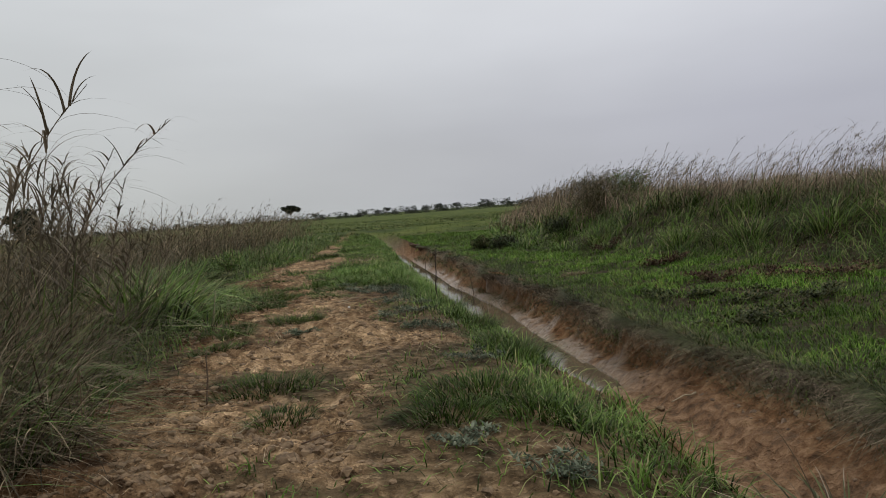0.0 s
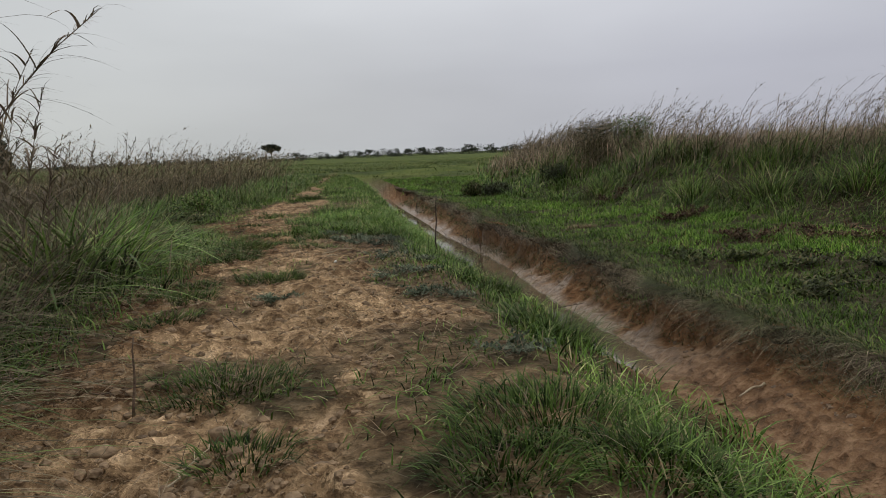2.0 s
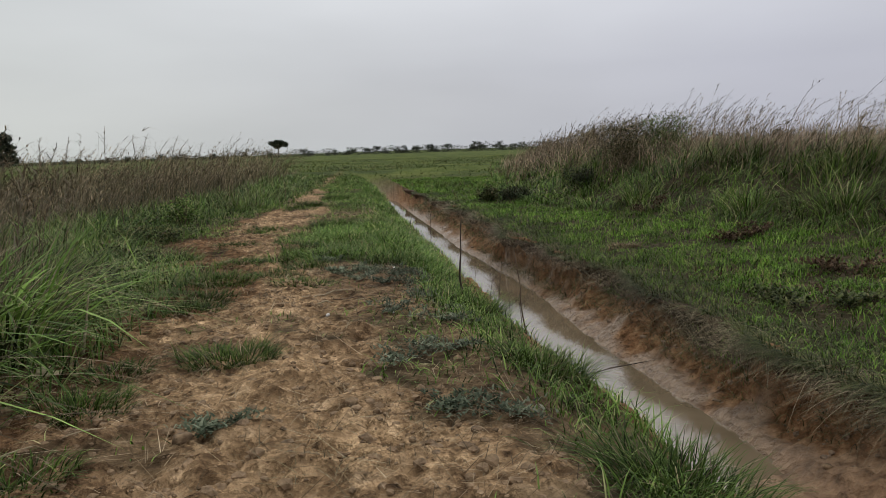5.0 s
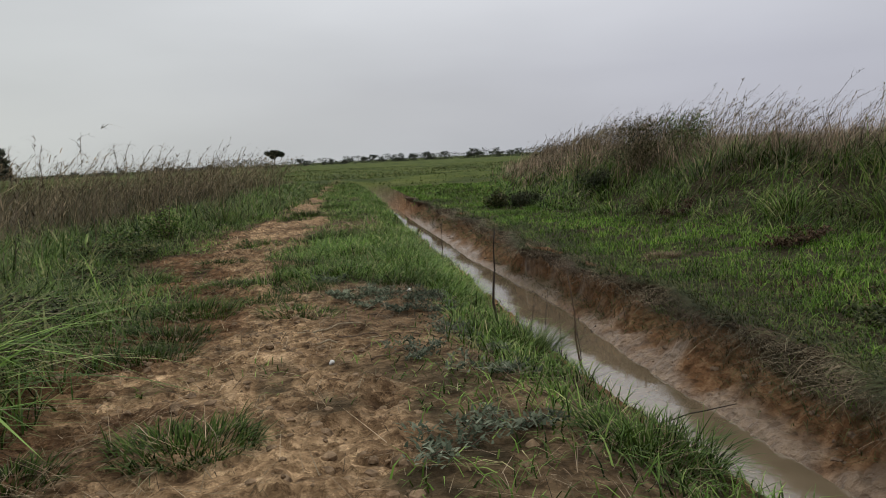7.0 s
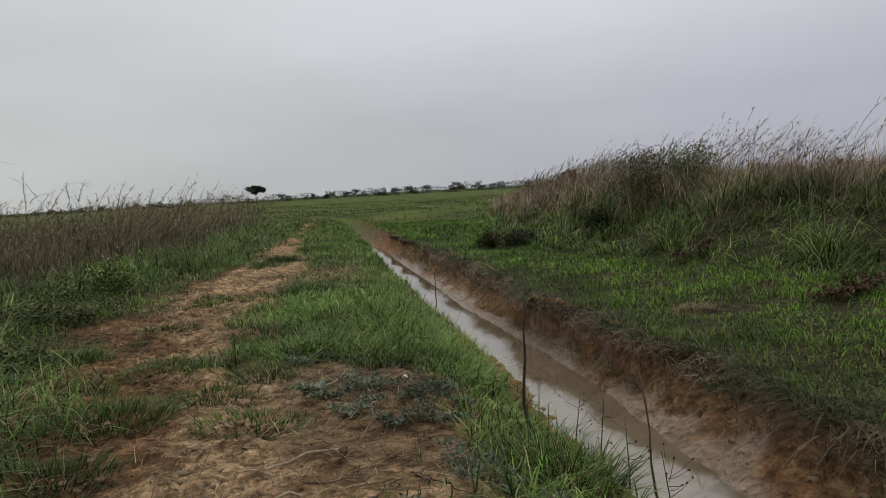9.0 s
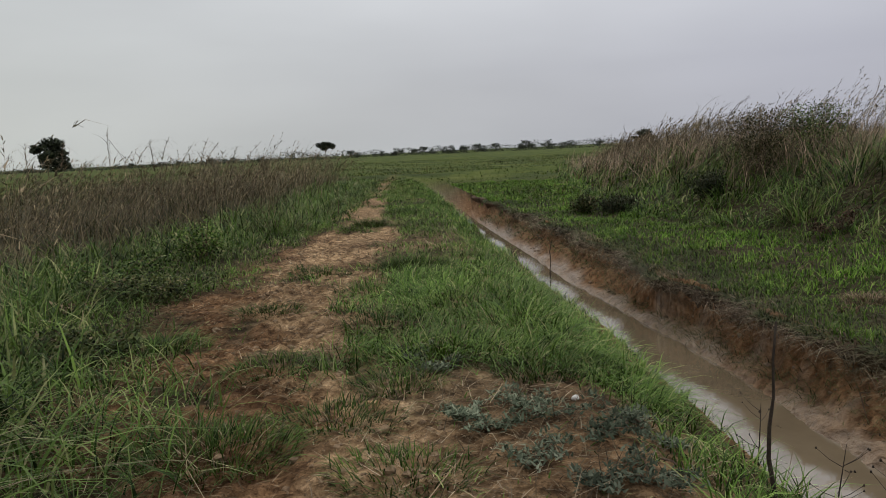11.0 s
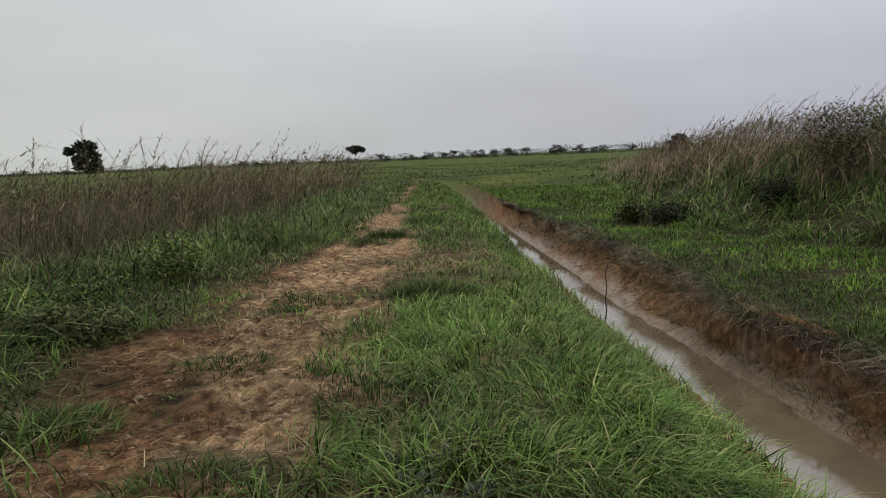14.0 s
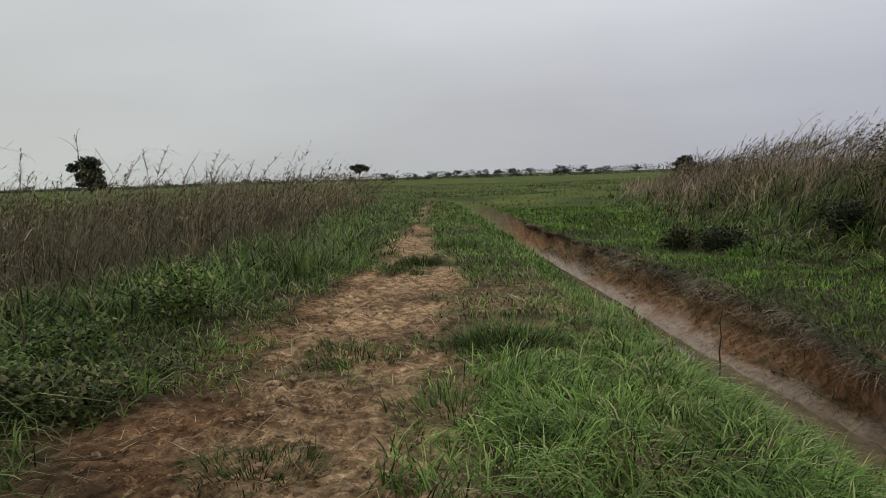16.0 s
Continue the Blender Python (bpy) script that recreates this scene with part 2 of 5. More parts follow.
# ---- materials ----
def material(name):
    m = bpy.data.materials.new(name)
    m.use_nodes = True
    t = m.node_tree
    bsdf = t.nodes["Principled BSDF"]
    return m, t, bsdf


def noise_node(t, scale, detail=4.0, rough=0.55):
    pos = t.nodes.new("ShaderNodeNewGeometry")
    n = t.nodes.new("ShaderNodeTexNoise")
    n.inputs["Scale"].default_value, n.inputs["Detail"].default_value, n.inputs["Roughness"].default_value = scale, detail, rough
    t.links.new(pos.outputs["Position"], n.inputs["Vector"])
    return n.outputs[0]


def attr_node(t, name):
    n = t.nodes.new("ShaderNodeAttribute")
    n.attribute_name = name
    return n.outputs["Fac"]


def bump_node(t, source, strength, distance, onto=None):
    n = t.nodes.new("ShaderNodeBump")
    n.inputs["Strength"].default_value, n.inputs["Distance"].default_value = strength, distance
    t.links.new(source, n.inputs["Height"])
    if onto is not None:
        t.links.new(onto, n.inputs["Normal"])
    return n.outputs[0]


def leafy(name, stops, tip=None, rough=0.6, through_light=0.2, gain=1.0):
    """Grass or leaves: a colour of its own for each blade, drier towards the tip."""
    m, t, bsdf = material(name)
    geo = t.nodes.new("ShaderNodeNewGeometry")
    stops = [(at, tuple(c * gain * (0.42 + 0.56 * at) for c in colour)) for at, colour in stops]
    col = ramp_node(t, stops, geo.outputs["Random Per Island"]).outputs[0]
    patch = ramp_node(t, [(0.32, (0.50, 0.53, 0.47)), (0.68, (1.3, 1.22, 1.2))], noise_node(t, 1.1, 4.0)).outputs[0]
    col = mix_node(t, 1.0, col, patch, "MULTIPLY")
    blotch = ramp_node(t, [(0.38, (0.74, 0.70, 0.74)), (0.60, (1.14, 1.14, 1.12))], noise_node(t, 0.32, 3.0)).outputs[0]
    col = mix_node(t, 1.0, col, blotch, "MULTIPLY")
    if tip:
        col = mix_node(t, ramp_node(t, [(0.45, (0, 0, 0)), (1.0, (0.6, 0.6, 0.6))], attr_node(t, "way")).outputs[0], col, tip)
    t.links.new(col, bsdf.inputs["Base Color"])
    bsdf.inputs["Roughness"].default_value = rough
    bsdf.inputs["Specular IOR Level"].default_value = 0.08
    glow = t.nodes.new("ShaderNodeBsdfTranslucent")
    t.links.new(col, glow.inputs[0])
    mix = t.nodes.new("ShaderNodeMixShader")
    mix.inputs[0].default_value = through_light
    t.links.new(bsdf.outputs[0], mix.inputs[1])
    t.links.new(glow.outputs[0], mix.inputs[2])
    t.links.new(mix.outputs[0], t.nodes["Material Output"].inputs[0])
    return m


def solid(name, dark, light, scale=30.0, rough=0.8, bump=0.4, distance=0.01):
    m, t, bsdf = material(name)
    n = noise_node(t, scale, 5.0)
    big = noise_node(t, scale * 0.13, 2.0)
    col = ramp_node(t, [(0.3, dark), (0.72, light)], n).outputs[0]
    col = mix_node(t, 1.0, col, ramp_node(t, [(0.3, (0.78, 0.78, 0.78)), (0.7, (1.15, 1.15, 1.15))], big).outputs[0], "MULTIPLY")
    t.links.new(col, bsdf.inputs["Base Color"])
    t.links.new(bump_node(t, n, bump, distance), bsdf.inputs["Normal"])
    bsdf.inputs["Roughness"].default_value = rough
    bsdf.inputs["Specular IOR Level"].default_value = 0.3
    return m


def ground_material():
    m, t, bsdf = material("soil_and_turf")
    fine, mid, big = noise_node(t, 45, 6, 0.65), noise_node(t, 7, 5), noise_node(t, 0.8, 3)
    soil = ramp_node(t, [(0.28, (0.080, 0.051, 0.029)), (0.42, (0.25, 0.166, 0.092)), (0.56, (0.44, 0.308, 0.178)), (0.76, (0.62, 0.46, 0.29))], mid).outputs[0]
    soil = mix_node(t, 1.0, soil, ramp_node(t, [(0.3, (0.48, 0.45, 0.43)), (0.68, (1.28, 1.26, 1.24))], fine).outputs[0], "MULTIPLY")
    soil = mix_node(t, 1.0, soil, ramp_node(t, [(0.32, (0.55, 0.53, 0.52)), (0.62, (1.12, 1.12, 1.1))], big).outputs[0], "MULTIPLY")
    # random tone per clod cell, mottled to stand in for shaded gaps between clods
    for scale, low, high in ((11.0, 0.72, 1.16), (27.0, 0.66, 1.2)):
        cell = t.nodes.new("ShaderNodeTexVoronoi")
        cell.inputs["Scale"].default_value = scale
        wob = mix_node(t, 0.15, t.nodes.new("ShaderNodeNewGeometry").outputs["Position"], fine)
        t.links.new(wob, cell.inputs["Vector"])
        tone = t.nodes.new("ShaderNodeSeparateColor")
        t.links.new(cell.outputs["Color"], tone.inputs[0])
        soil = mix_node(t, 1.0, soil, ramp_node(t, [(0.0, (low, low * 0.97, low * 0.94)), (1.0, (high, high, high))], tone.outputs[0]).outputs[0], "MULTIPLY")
    moist = mix_node(t, 1.0, soil, (0.50, 0.43, 0.39), "MULTIPLY")
    soil = mix_node(t, attr_node(t, "damp"), soil, moist)
    turf = ramp_node(t, [(0.3, (0.018, 0.015, 0.008)), (0.5, (0.042, 0.034, 0.018)), (0.75, (0.100, 0.073, 0.042))], mid).outputs[0]
    field = ramp_node(t, [(0.34, (0.028, 0.036, 0.012)), (0.47, (0.058, 0.078, 0.018)), (0.58, (0.092, 0.112, 0.024)), (0.7, (0.135, 0.135, 0.040))], noise_node(t, 0.12, 9, 0.72)).outputs[0]
    turf = mix_node(t, attr_node(t, "field"), turf, field)
    mud = ramp_node(t, [(0.27, (0.055, 0.032, 0.017)), (0.5, (0.20, 0.108, 0.052)), (0.75, (0.36, 0.222, 0.122))], mid).outputs[0]
    mud = mix_node(t, 1.0, mud, ramp_node(t, [(0.3, (0.7, 0.68, 0.66)), (0.7, (1.2, 1.2, 1.18))], fine).outputs[0], "MULTIPLY")
    silt = ramp_node(t, [(0.3, (0.15, 0.100, 0.060)), (0.7, (0.33, 0.235, 0.150))], mid).outputs[0]
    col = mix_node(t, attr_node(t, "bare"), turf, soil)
    col = mix_node(t, attr_node(t, "mud"), col, mud)
    # darker upper wall: root soil plus the undercut's shade put into the colour
    shaded_topsoil = ramp_node(t, [(0.3, (0.03, 0.021, 0.014)), (0.7, (0.10, 0.07, 0.045))], mid).outputs[0]
    col = mix_node(t, attr_node(t, "shaded_topsoil"), col, shaded_topsoil)
    col = mix_node(t, attr_node(t, "silt"), col, silt)
    t.links.new(col, bsdf.inputs["Base Color"])
    r = t.nodes.new("ShaderNodeMapRange")
    r.inputs[3].default_value, r.inputs[4].default_value = 0.92, 0.33
    t.links.new(attr_node(t, "silt"), r.inputs[0])
    t.links.new(r.outputs[0], bsdf.inputs["Roughness"])
    wet = t.nodes.new("ShaderNodeMapRange")
    wet.inputs[3].default_value, wet.inputs[4].default_value = 0.06, 0.4
    t.links.new(attr_node(t, "silt"), wet.inputs[0])
    t.links.new(wet.outputs[0], bsdf.inputs["Specular IOR Level"])
    vor = t.nodes.new("ShaderNodeTexVoronoi")
    vor.inputs["Scale"].default_value = 13.0
    warp = mix_node(t, 0.12, t.nodes.new("ShaderNodeNewGeometry").outputs["Position"], mid)
    t.links.new(warp, vor.inputs["Vector"])
    n0 = bump_node(t, vor.outputs["Distance"], 0.6, 0.05)
    n1 = bump_node(t, mid, 0.9, 0.06, n0)
    t.links.new(bump_node(t, fine, 1.0, 0.02, n1), bsdf.inputs["Normal"])
    return m


M_GROUND = ground_material()
M_GREEN = leafy("meadow_green", [(0.0, (0.014, 0.034, 0.005)), (0.28, (0.060, 0.150, 0.014)), (0.6, (0.142, 0.300, 0.032)), (0.93, (0.26, 0.43, 0.075)), (1.0, (0.32, 0.27, 0.14))], (0.16, 0.235, 0.05), gain=1.12)
M_BANK = leafy("bank_green", [(0.0, (0.016, 0.035, 0.008)), (0.28, (0.060, 0.112, 0.014)), (0.65, (0.128, 0.245, 0.036)), (0.9, (0.26, 0.39, 0.10)), (1.0, (0.42, 0.36, 0.21))], (0.18, 0.28, 0.08), gain=1.25)
M_DULL = leafy("dull_green", [(0.0, (0.018, 0.026, 0.012)), (0.45, (0.075, 0.105, 0.032)), (0.85, (0.15, 0.185, 0.06)), (1.0, (0.26, 0.21, 0.12))], (0.15, 0.16, 0.08))
M_TALL = leafy("tall_grass_blades", [(0.0, (0.015, 0.020, 0.008)), (0.3, (0.058, 0.074, 0.024)), (0.5, (0.100, 0.098, 0.042)), (0.8, (0.160, 0.138, 0.076)), (1.0, (0.30, 0.25, 0.16))], (0.145, 0.125, 0.075), gain=1.30)
M_TALLG = leafy("green_tall_blades", [(0.0, (0.016, 0.032, 0.008)), (0.35, (0.070, 0.138, 0.026)), (0.75, (0.172, 0.275, 0.058)), (1.0, (0.28, 0.26, 0.14))], (0.15, 0.20, 0.075), gain=1.25)
M_DRYTOP = leafy("dry_top_blades", [(0.0, (0.05, 0.046, 0.024)), (0.3, (0.14, 0.112, 0.066)), (0.65, (0.25, 0.188, 0.122)), (1.0, (0.40, 0.31, 0.215))], (0.26, 0.195, 0.135), gain=1.35)
M_FAR = leafy("pasture_green", [(0.0, (0.016, 0.028, 0.008)), (0.35, (0.055, 0.094, 0.014)), (0.75, (0.115, 0.170, 0.028)), (1.0, (0.20, 0.18, 0.08))], (0.11, 0.15, 0.04))
M_TUFT = leafy("dark_tuft", [(0.0, (0.015, 0.034, 0.006)), (0.4, (0.05, 0.098, 0.015)), (0.8, (0.095, 0.165, 0.03)), (1.0, (0.17, 0.23, 0.06))], (0.10, 0.15, 0.04))
M_REED = leafy("dry_reed", [(0.0, (0.10, 0.082, 0.056)), (0.5, (0.19, 0.158, 0.112)), (1.0, (0.32, 0.27, 0.20))], (0.17, 0.142, 0.104), 0.75, 0.15)
M_PLUME = leafy("reed_plume", [(0.0, (0.085, 0.070, 0.046)), (0.5, (0.155, 0.128, 0.080)), (1.0, (0.27, 0.222, 0.140))], None, 0.85, 0.12, gain=1.45)
M_STRAW = leafy("dry_straw", [(0.0, (0.16, 0.11, 0.06)), (0.4, (0.30, 0.22, 0.13)), (0.8, (0.44, 0.35, 0.22)), (1.0, (0.56, 0.47, 0.32))], None, 0.7, 0.1)
M_SILVER = leafy("silvery_leaf", [(0.0, (0.11, 0.15, 0.095)), (0.5, (0.18, 0.225, 0.15)), (1.0, (0.27, 0.31, 0.22))], None, 0.8, 0.2)
M_DARKLEAF = leafy("dark_leaf", [(0.0, (0.025, 0.035, 0.018)), (0.5, (0.045, 0.06, 0.028)), (1.0, (0.08, 0.09, 0.045))], None, 0.6, 0.2)
M_BROWNLEAF = leafy("withered_leaf", [(0.0, (0.05, 0.03, 0.02)), (0.5, (0.11, 0.07, 0.045)), (1.0, (0.22, 0.15, 0.10))], None, 0.8, 0.15)
M_TREELEAF = leafy("tree_leaf", [(0.0, (0.045, 0.060, 0.040)), (0.5, (0.066, 0.082, 0.054)), (1.0, (0.095, 0.110, 0.070))], None, 0.6, 0.2)
M_BARK = solid("bark", (0.05, 0.04, 0.03), (0.13, 0.10, 0.075), 14)
M_STICK = solid("charred_stick", (0.02, 0.014, 0.01), (0.06, 0.042, 0.03), 60, 0.85)
M_TWIG = solid("brown_twig", (0.07, 0.045, 0.03), (0.17, 0.115, 0.075), 60, 0.85)
M_PALESTALK = solid("pale_stalk", (0.26, 0.20, 0.12), (0.48, 0.40, 0.27), 50, 0.8)
M_STONE = solid("pale_stone", (0.45, 0.43, 0.40), (0.78, 0.76, 0.72), 40, 0.8)
M_ROCK = solid("sandy_rock", (0.25, 0.19, 0.12), (0.45, 0.36, 0.25), 12, 0.9)
M_CLOD = solid("soil_clod", (0.085, 0.054, 0.030), (0.33, 0.225, 0.13), 22, 0.95, 0.8, 0.02)


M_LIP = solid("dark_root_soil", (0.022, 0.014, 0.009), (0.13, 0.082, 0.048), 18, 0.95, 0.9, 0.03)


def water_material():
    m, t, bsdf = material("murky_water")
    col = ramp_node(t, [(0.3, (0.13, 0.098, 0.06)), (0.7, (0.19, 0.145, 0.092))], noise_node(t, 1.5, 4)).outputs[0]
    t.links.new(col, bsdf.inputs["Base Color"])
    bsdf.inputs["Roughness"].default_value = 0.04
    bsdf.inputs["IOR"].default_value = 2.1
    t.links.new(bump_node(t, noise_node(t, 9.0, 2.0), 0.03, 0.02), bsdf.inputs["Normal"])
    return m


M_WATER = water_material()

# ---- ground: one sheet to the horizon ----
def axis(fine_a, fine_b, pitch, reach_a, reach_b, grow=1.12, grow_low=1.25):
    mid = np.arange(fine_a, fine_b, pitch)
    lo, hi = [fine_a], [mid[-1]]
    s = pitch
    while lo[-1] > reach_a:
        s *= grow_low
        lo.append(lo[-1] - s)
    s = pitch
    while hi[-1] < reach_b:
        s *= grow
        hi.append(hi[-1] + s)
    return np.concatenate([lo[1:][::-1], mid, hi[1:]])


gx = axis(-2.6, 6.0, 0.034, -2600, 2600, 1.18, 1.18)
gy = axis(3.0, 20.5, 0.035, -2600, 2600, 1.075)
X, Y = np.meshgrid(gx, gy)
x, y = X.ravel(), Y.ravel()
near = (np.abs(x) < 30) & (y > -10) & (y < 90)
z = height(x, y)
z[near] += soil_relief(x[near], y[near])
d_in = in_ditch(x, y)
mud_mask = d_in * (1 - 0.8 * step(45, 53, y))
silt_mask = d_in * (1 - 0.85 * step(36, 44, y)) * (0.22 + 0.78 * step(9.5, 12.5, y)) * step(-0.05, 0.35, water_right(y) + 0.30 + 0.4 * fbm(x, y, 0.5, 31) - x) * step(0.1, 0.4, x - water_right(y) + 1.1)
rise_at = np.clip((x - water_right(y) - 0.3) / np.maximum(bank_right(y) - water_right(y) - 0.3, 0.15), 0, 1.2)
# upper wall band where topsoil and painted undercut shade darken the bank
shaded_topsoil_mask = d_in * step(0.68, 0.95, rise_at + 0.3 * fbm(x, y, 0.4, 33)) * 0.65
field_mask = step(30, 60, np.hypot(x, y - 10))
ni, nj = len(gx), len(gy)
idx = np.arange(ni * nj).reshape(nj, ni)
quads = np.stack([idx[:-1, :-1], idx[:-1, 1:], idx[1:, 1:], idx[1:, :-1]], -1).reshape(-1, 4).tolist()
mound = np.clip(1.5 - np.hypot((x - 1.05) / 0.95, (y - 13.9) / 1.9), 0, 1)
strip = 0.5 * step(-3.4, -2.4, x) * step(-0.1, 0.3, edge_left(y) - x) * (1 - step(22, 30, y)) * step(-0.6, 0.2, fbm(x, y, 0.5, 34))
bare_mask = np.maximum(np.maximum(bareness(x, y), 0.85 * step(0.1, 0.6, mound + 0.3 * fbm(x, y, 0.5, 35))), strip) * (1 - step(45, 75, y))
damp_edge = np.interp(y, [4, 6.5, 9, 12, 15, 17, 19, 22], [0.6, -0.1, -0.6, -0.35, 0.0, -0.95, -1.7, -2.0])
damp_mask = step(-0.35, 0.45, damp_edge - x + 0.7 * fbm(x, y, 0.7, 36)) * (1 - step(24, 32, y))
damp_mask = np.maximum(damp_mask, 0.7 * np.clip(1.4 - np.hypot((x - 1.25) / 0.8, (y - 14.6) / 1.5), 0, 1))
ground = link_mesh("ground", np.stack([x, y, z], 1), quads, M_GROUND, smooth=True, attr={"bare": bare_mask, "mud": mud_mask, "silt": silt_mask, "field": field_mask, "shaded_topsoil": shaded_topsoil_mask, "damp": damp_mask})
tagged(ground, "trodden red-brown soil and turf with a ditch cut through it", "ground", kind="structure")

# turf lip that juts out over the ditch, crumbled along its edge
ys = np.arange(2.0, 46, 0.05)
xs = bank_right(ys)
for _ in range(3):
    xs = bank_right(ys) + 0.16 * fbm(xs, ys, 1.2, 21) + 0.09 * vnoise(xs * 0, ys, 0.55, 23) + (0.17 + 0.12 * step(16, 24, ys)) * vnoise(0.3 * xs, ys, 1.7, 26)
zs = height(xs + 0.12, ys)
jut = 0.05 + 0.13 * np.clip(fbm(xs * 0, ys, 0.7, 141) + 0.35, 0, 1) + 0.05 * vnoise(xs * 0, ys, 0.13, 142)
deep = 0.12 + 0.09 * fbm(xs * 0, ys, 0.4, 143)
rows = []
for k, (out_by, down) in enumerate([(-0.35, 0.02), (0.0, -0.012), (0.75, -0.006), (1.0, 0.25), (0.95, 0.6), (0.6, 1.0), (-0.2, 1.7)]):
    rows.append(np.stack([xs - jut * out_by + 0.018 * vnoise(ys, ys * 0 + k, 0.08, 144) + (0.06 if k == 0 else 0), ys, zs - deep * down + 0.018 * vnoise(ys, ys * 0 + 3 * k, 0.1, 145)], 1))
m, nr = len(ys), len(rows)
lip_y, lip_x, lip_z, lip_out = ys, xs, zs, jut
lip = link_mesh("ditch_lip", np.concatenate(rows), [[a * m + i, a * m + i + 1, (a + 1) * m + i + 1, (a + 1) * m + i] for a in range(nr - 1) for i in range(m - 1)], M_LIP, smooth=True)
tagged(lip, "crumbling dark earth lip of the ditch under the turf", "ditch edge", kind="structure")

ys = np.arange(10.2, 52, 0.25)
wv = np.concatenate([np.stack([water_right(ys) - 1.25, ys, 0 * ys + WATER], 1), np.stack([water_right(ys) + 0.25, ys, 0 * ys + WATER], 1)])
nw = len(ys)
water = link_mesh("water", wv, [[i, i + nw, i + 1 + nw, i + 1] for i in range(nw - 1)], M_WATER, smooth=True)
tagged(water, "still murky brown water along the bottom of the ditch", "water", kind="structure")

M_MUDLUMP = solid("mud_lump", (0.10, 0.066, 0.042), (0.28, 0.195, 0.125), 22, 0.8, 0.8, 0.02)

M_DEAD = leafy("dead_leaves", [(0.0, (0.08, 0.064, 0.040)), (0.4, (0.18, 0.146, 0.092)), (0.8, (0.31, 0.26, 0.172)), (1.0, (0.48, 0.41, 0.29))], None, 0.75, 0.12)

# ---- grass and other growth that nobody could count ----
def scatter(seed, count, x0, x1, y0, y1, chance):
    """Random places in a box, kept by chance(x, y); more of them nearby."""
    rng = np.random.default_rng(seed)
    px, py = rng.uniform(x0, x1, count), rng.uniform(y0, y1, count)
    keep = rng.uniform(0, 1, count) < chance(px, py)
    return px[keep], py[keep], rng


def growth(name, mat, label, category, px, py, rng, length, width, lean, droop, rings=3, sink=0.01, face=None, spread=math.pi):
    n = len(px)
    far = np.clip(np.hypot(px - 1, py - 6) / 14, 1, 4)
    base = np.stack([px, py, ground_z(px, py) - sink], 1)
    size = rng.uniform(*length, n) if isinstance(length, tuple) else length * rng.uniform(0.65, 1.25, n)
    az = rng.uniform(-math.pi, math.pi, n) if face is None else face + rng.normal(0, spread, n)
    v, f, a = blades(base, az, rng.uniform(*lean, n), size, rng.uniform(*width, n) * far, rng.uniform(*droop, n), rings, rng)
    ob = link_mesh(name, v, f, mat, attr={"way": a})
    return tagged(ob, label, category, kind="stuff")


lush = lambda x, y: step(-0.35, 0.45, x + 0.25 - 0.05 * (y - 16) + 0.8 * fbm(x, y, 0.7, 8)) * step(-0.1, 0.2, edge_left(y) - 0.02 - x) * step(15.7, 16.5, y + 0.7 * fbm(x, y, 0.8, 9) + 0.8 * step(1.3, 1.9, x)) * (1 - step(19.0, 21.8, y) * (1 - step(-0.1, 0.25, fbm(x, y, 0.9, 10)))) * (1 - step(22, 23.5, y))
dead_mound = lambda x, y: np.clip(1.4 - np.hypot((x - 0.95) / 0.95, (y - 14.5) / 1.5), 0, 1)
patchy = lambda x, y, k: step(-0.35, 0.25, fbm(x, y, 0.7, k))

# short meadow beyond the ditch
px, py, rng = scatter(11, 470000, 0.5, 13.0, 3.5, 58, lambda x, y: step(-0.12, 0.05, x - bank_right(y)) * (0.3 + 0.7 * patchy(x, y, 91)) * np.clip(14 / y, 0.22, 1.0) * (1 - 0.75 * step(0, 1.5, x - tall_right(y))))
growth("meadow_grass", M_GREEN, "short bright green meadow grass beside the ditch", "grass", px, py, rng, 0.15 + 0.14 * fbm(px, py, 0.6, 92), (0.008, 0.015), (0.1, 0.75), (0.1, 0.7), 2)
# dull matted fringe along the far lip
px, py, rng = scatter(12, 200000, 0.5, 8.5, 4, 40, lambda x, y: step(-0.42 - 0.3 * step(14, 20, y), -0.15 - 0.2 * step(14, 20, y), x - bank_right(y)) * (1 - step(0.2, 1.6, x - bank_right(y) + 0.5 * fbm(x, y, 0.9, 93))) * np.clip(13 / y, 0.2, 1))
growth("bank_lip_grass", M_DULL, "matted dull green grass hanging over the ditch lip", "grass", px, py, rng, (0.08, 0.30), (0.004, 0.009), (0.3, 0.85), (0.3, 1.2), 3, face=math.pi, spread=1.3)
# grass and roots hanging over the jutting lip
rng = np.random.default_rng(29)
n = 34000
py = 4 + 38 * rng.uniform(0, 1, n) ** 1.7
by = rng.uniform(-0.30, 1.0, n)
jut = np.interp(py, lip_y, lip_out)
keep = rng.uniform(0, 1, n) < 0.12 + 0.88 * step(-0.25, 0.2, fbm(0 * py, py, 0.6, 171))
py, by, jut = py[keep], by[keep], jut[keep]
n = len(py)
base = np.stack([np.interp(py, lip_y, lip_x) - by * jut * np.where(by < 0, 3, 1), py, np.interp(py, lip_y, lip_z) - 0.005], 1)
long = (0.09 + 0.10 * (1 - step(9, 18, py))) * rng.uniform(0.4, 1.6, n)
v, f, a = blades(base, math.pi + 2.2 * fbm(base[:, 0], py, 0.35, 178) + rng.normal(0, 1.0, n), rng.uniform(0.05, 0.97, n), long, rng.uniform(0.006, 0.014, n) * np.clip(py / 13, 1, 2.4), rng.uniform(0.1, 1.5, n), 4, rng)
tagged(link_mesh("overhanging_grass", v, f, M_DULL, attr={"way": a}), "dull green grass drooping over the crumbling ditch lip", "grass", kind="stuff")
n = 9000
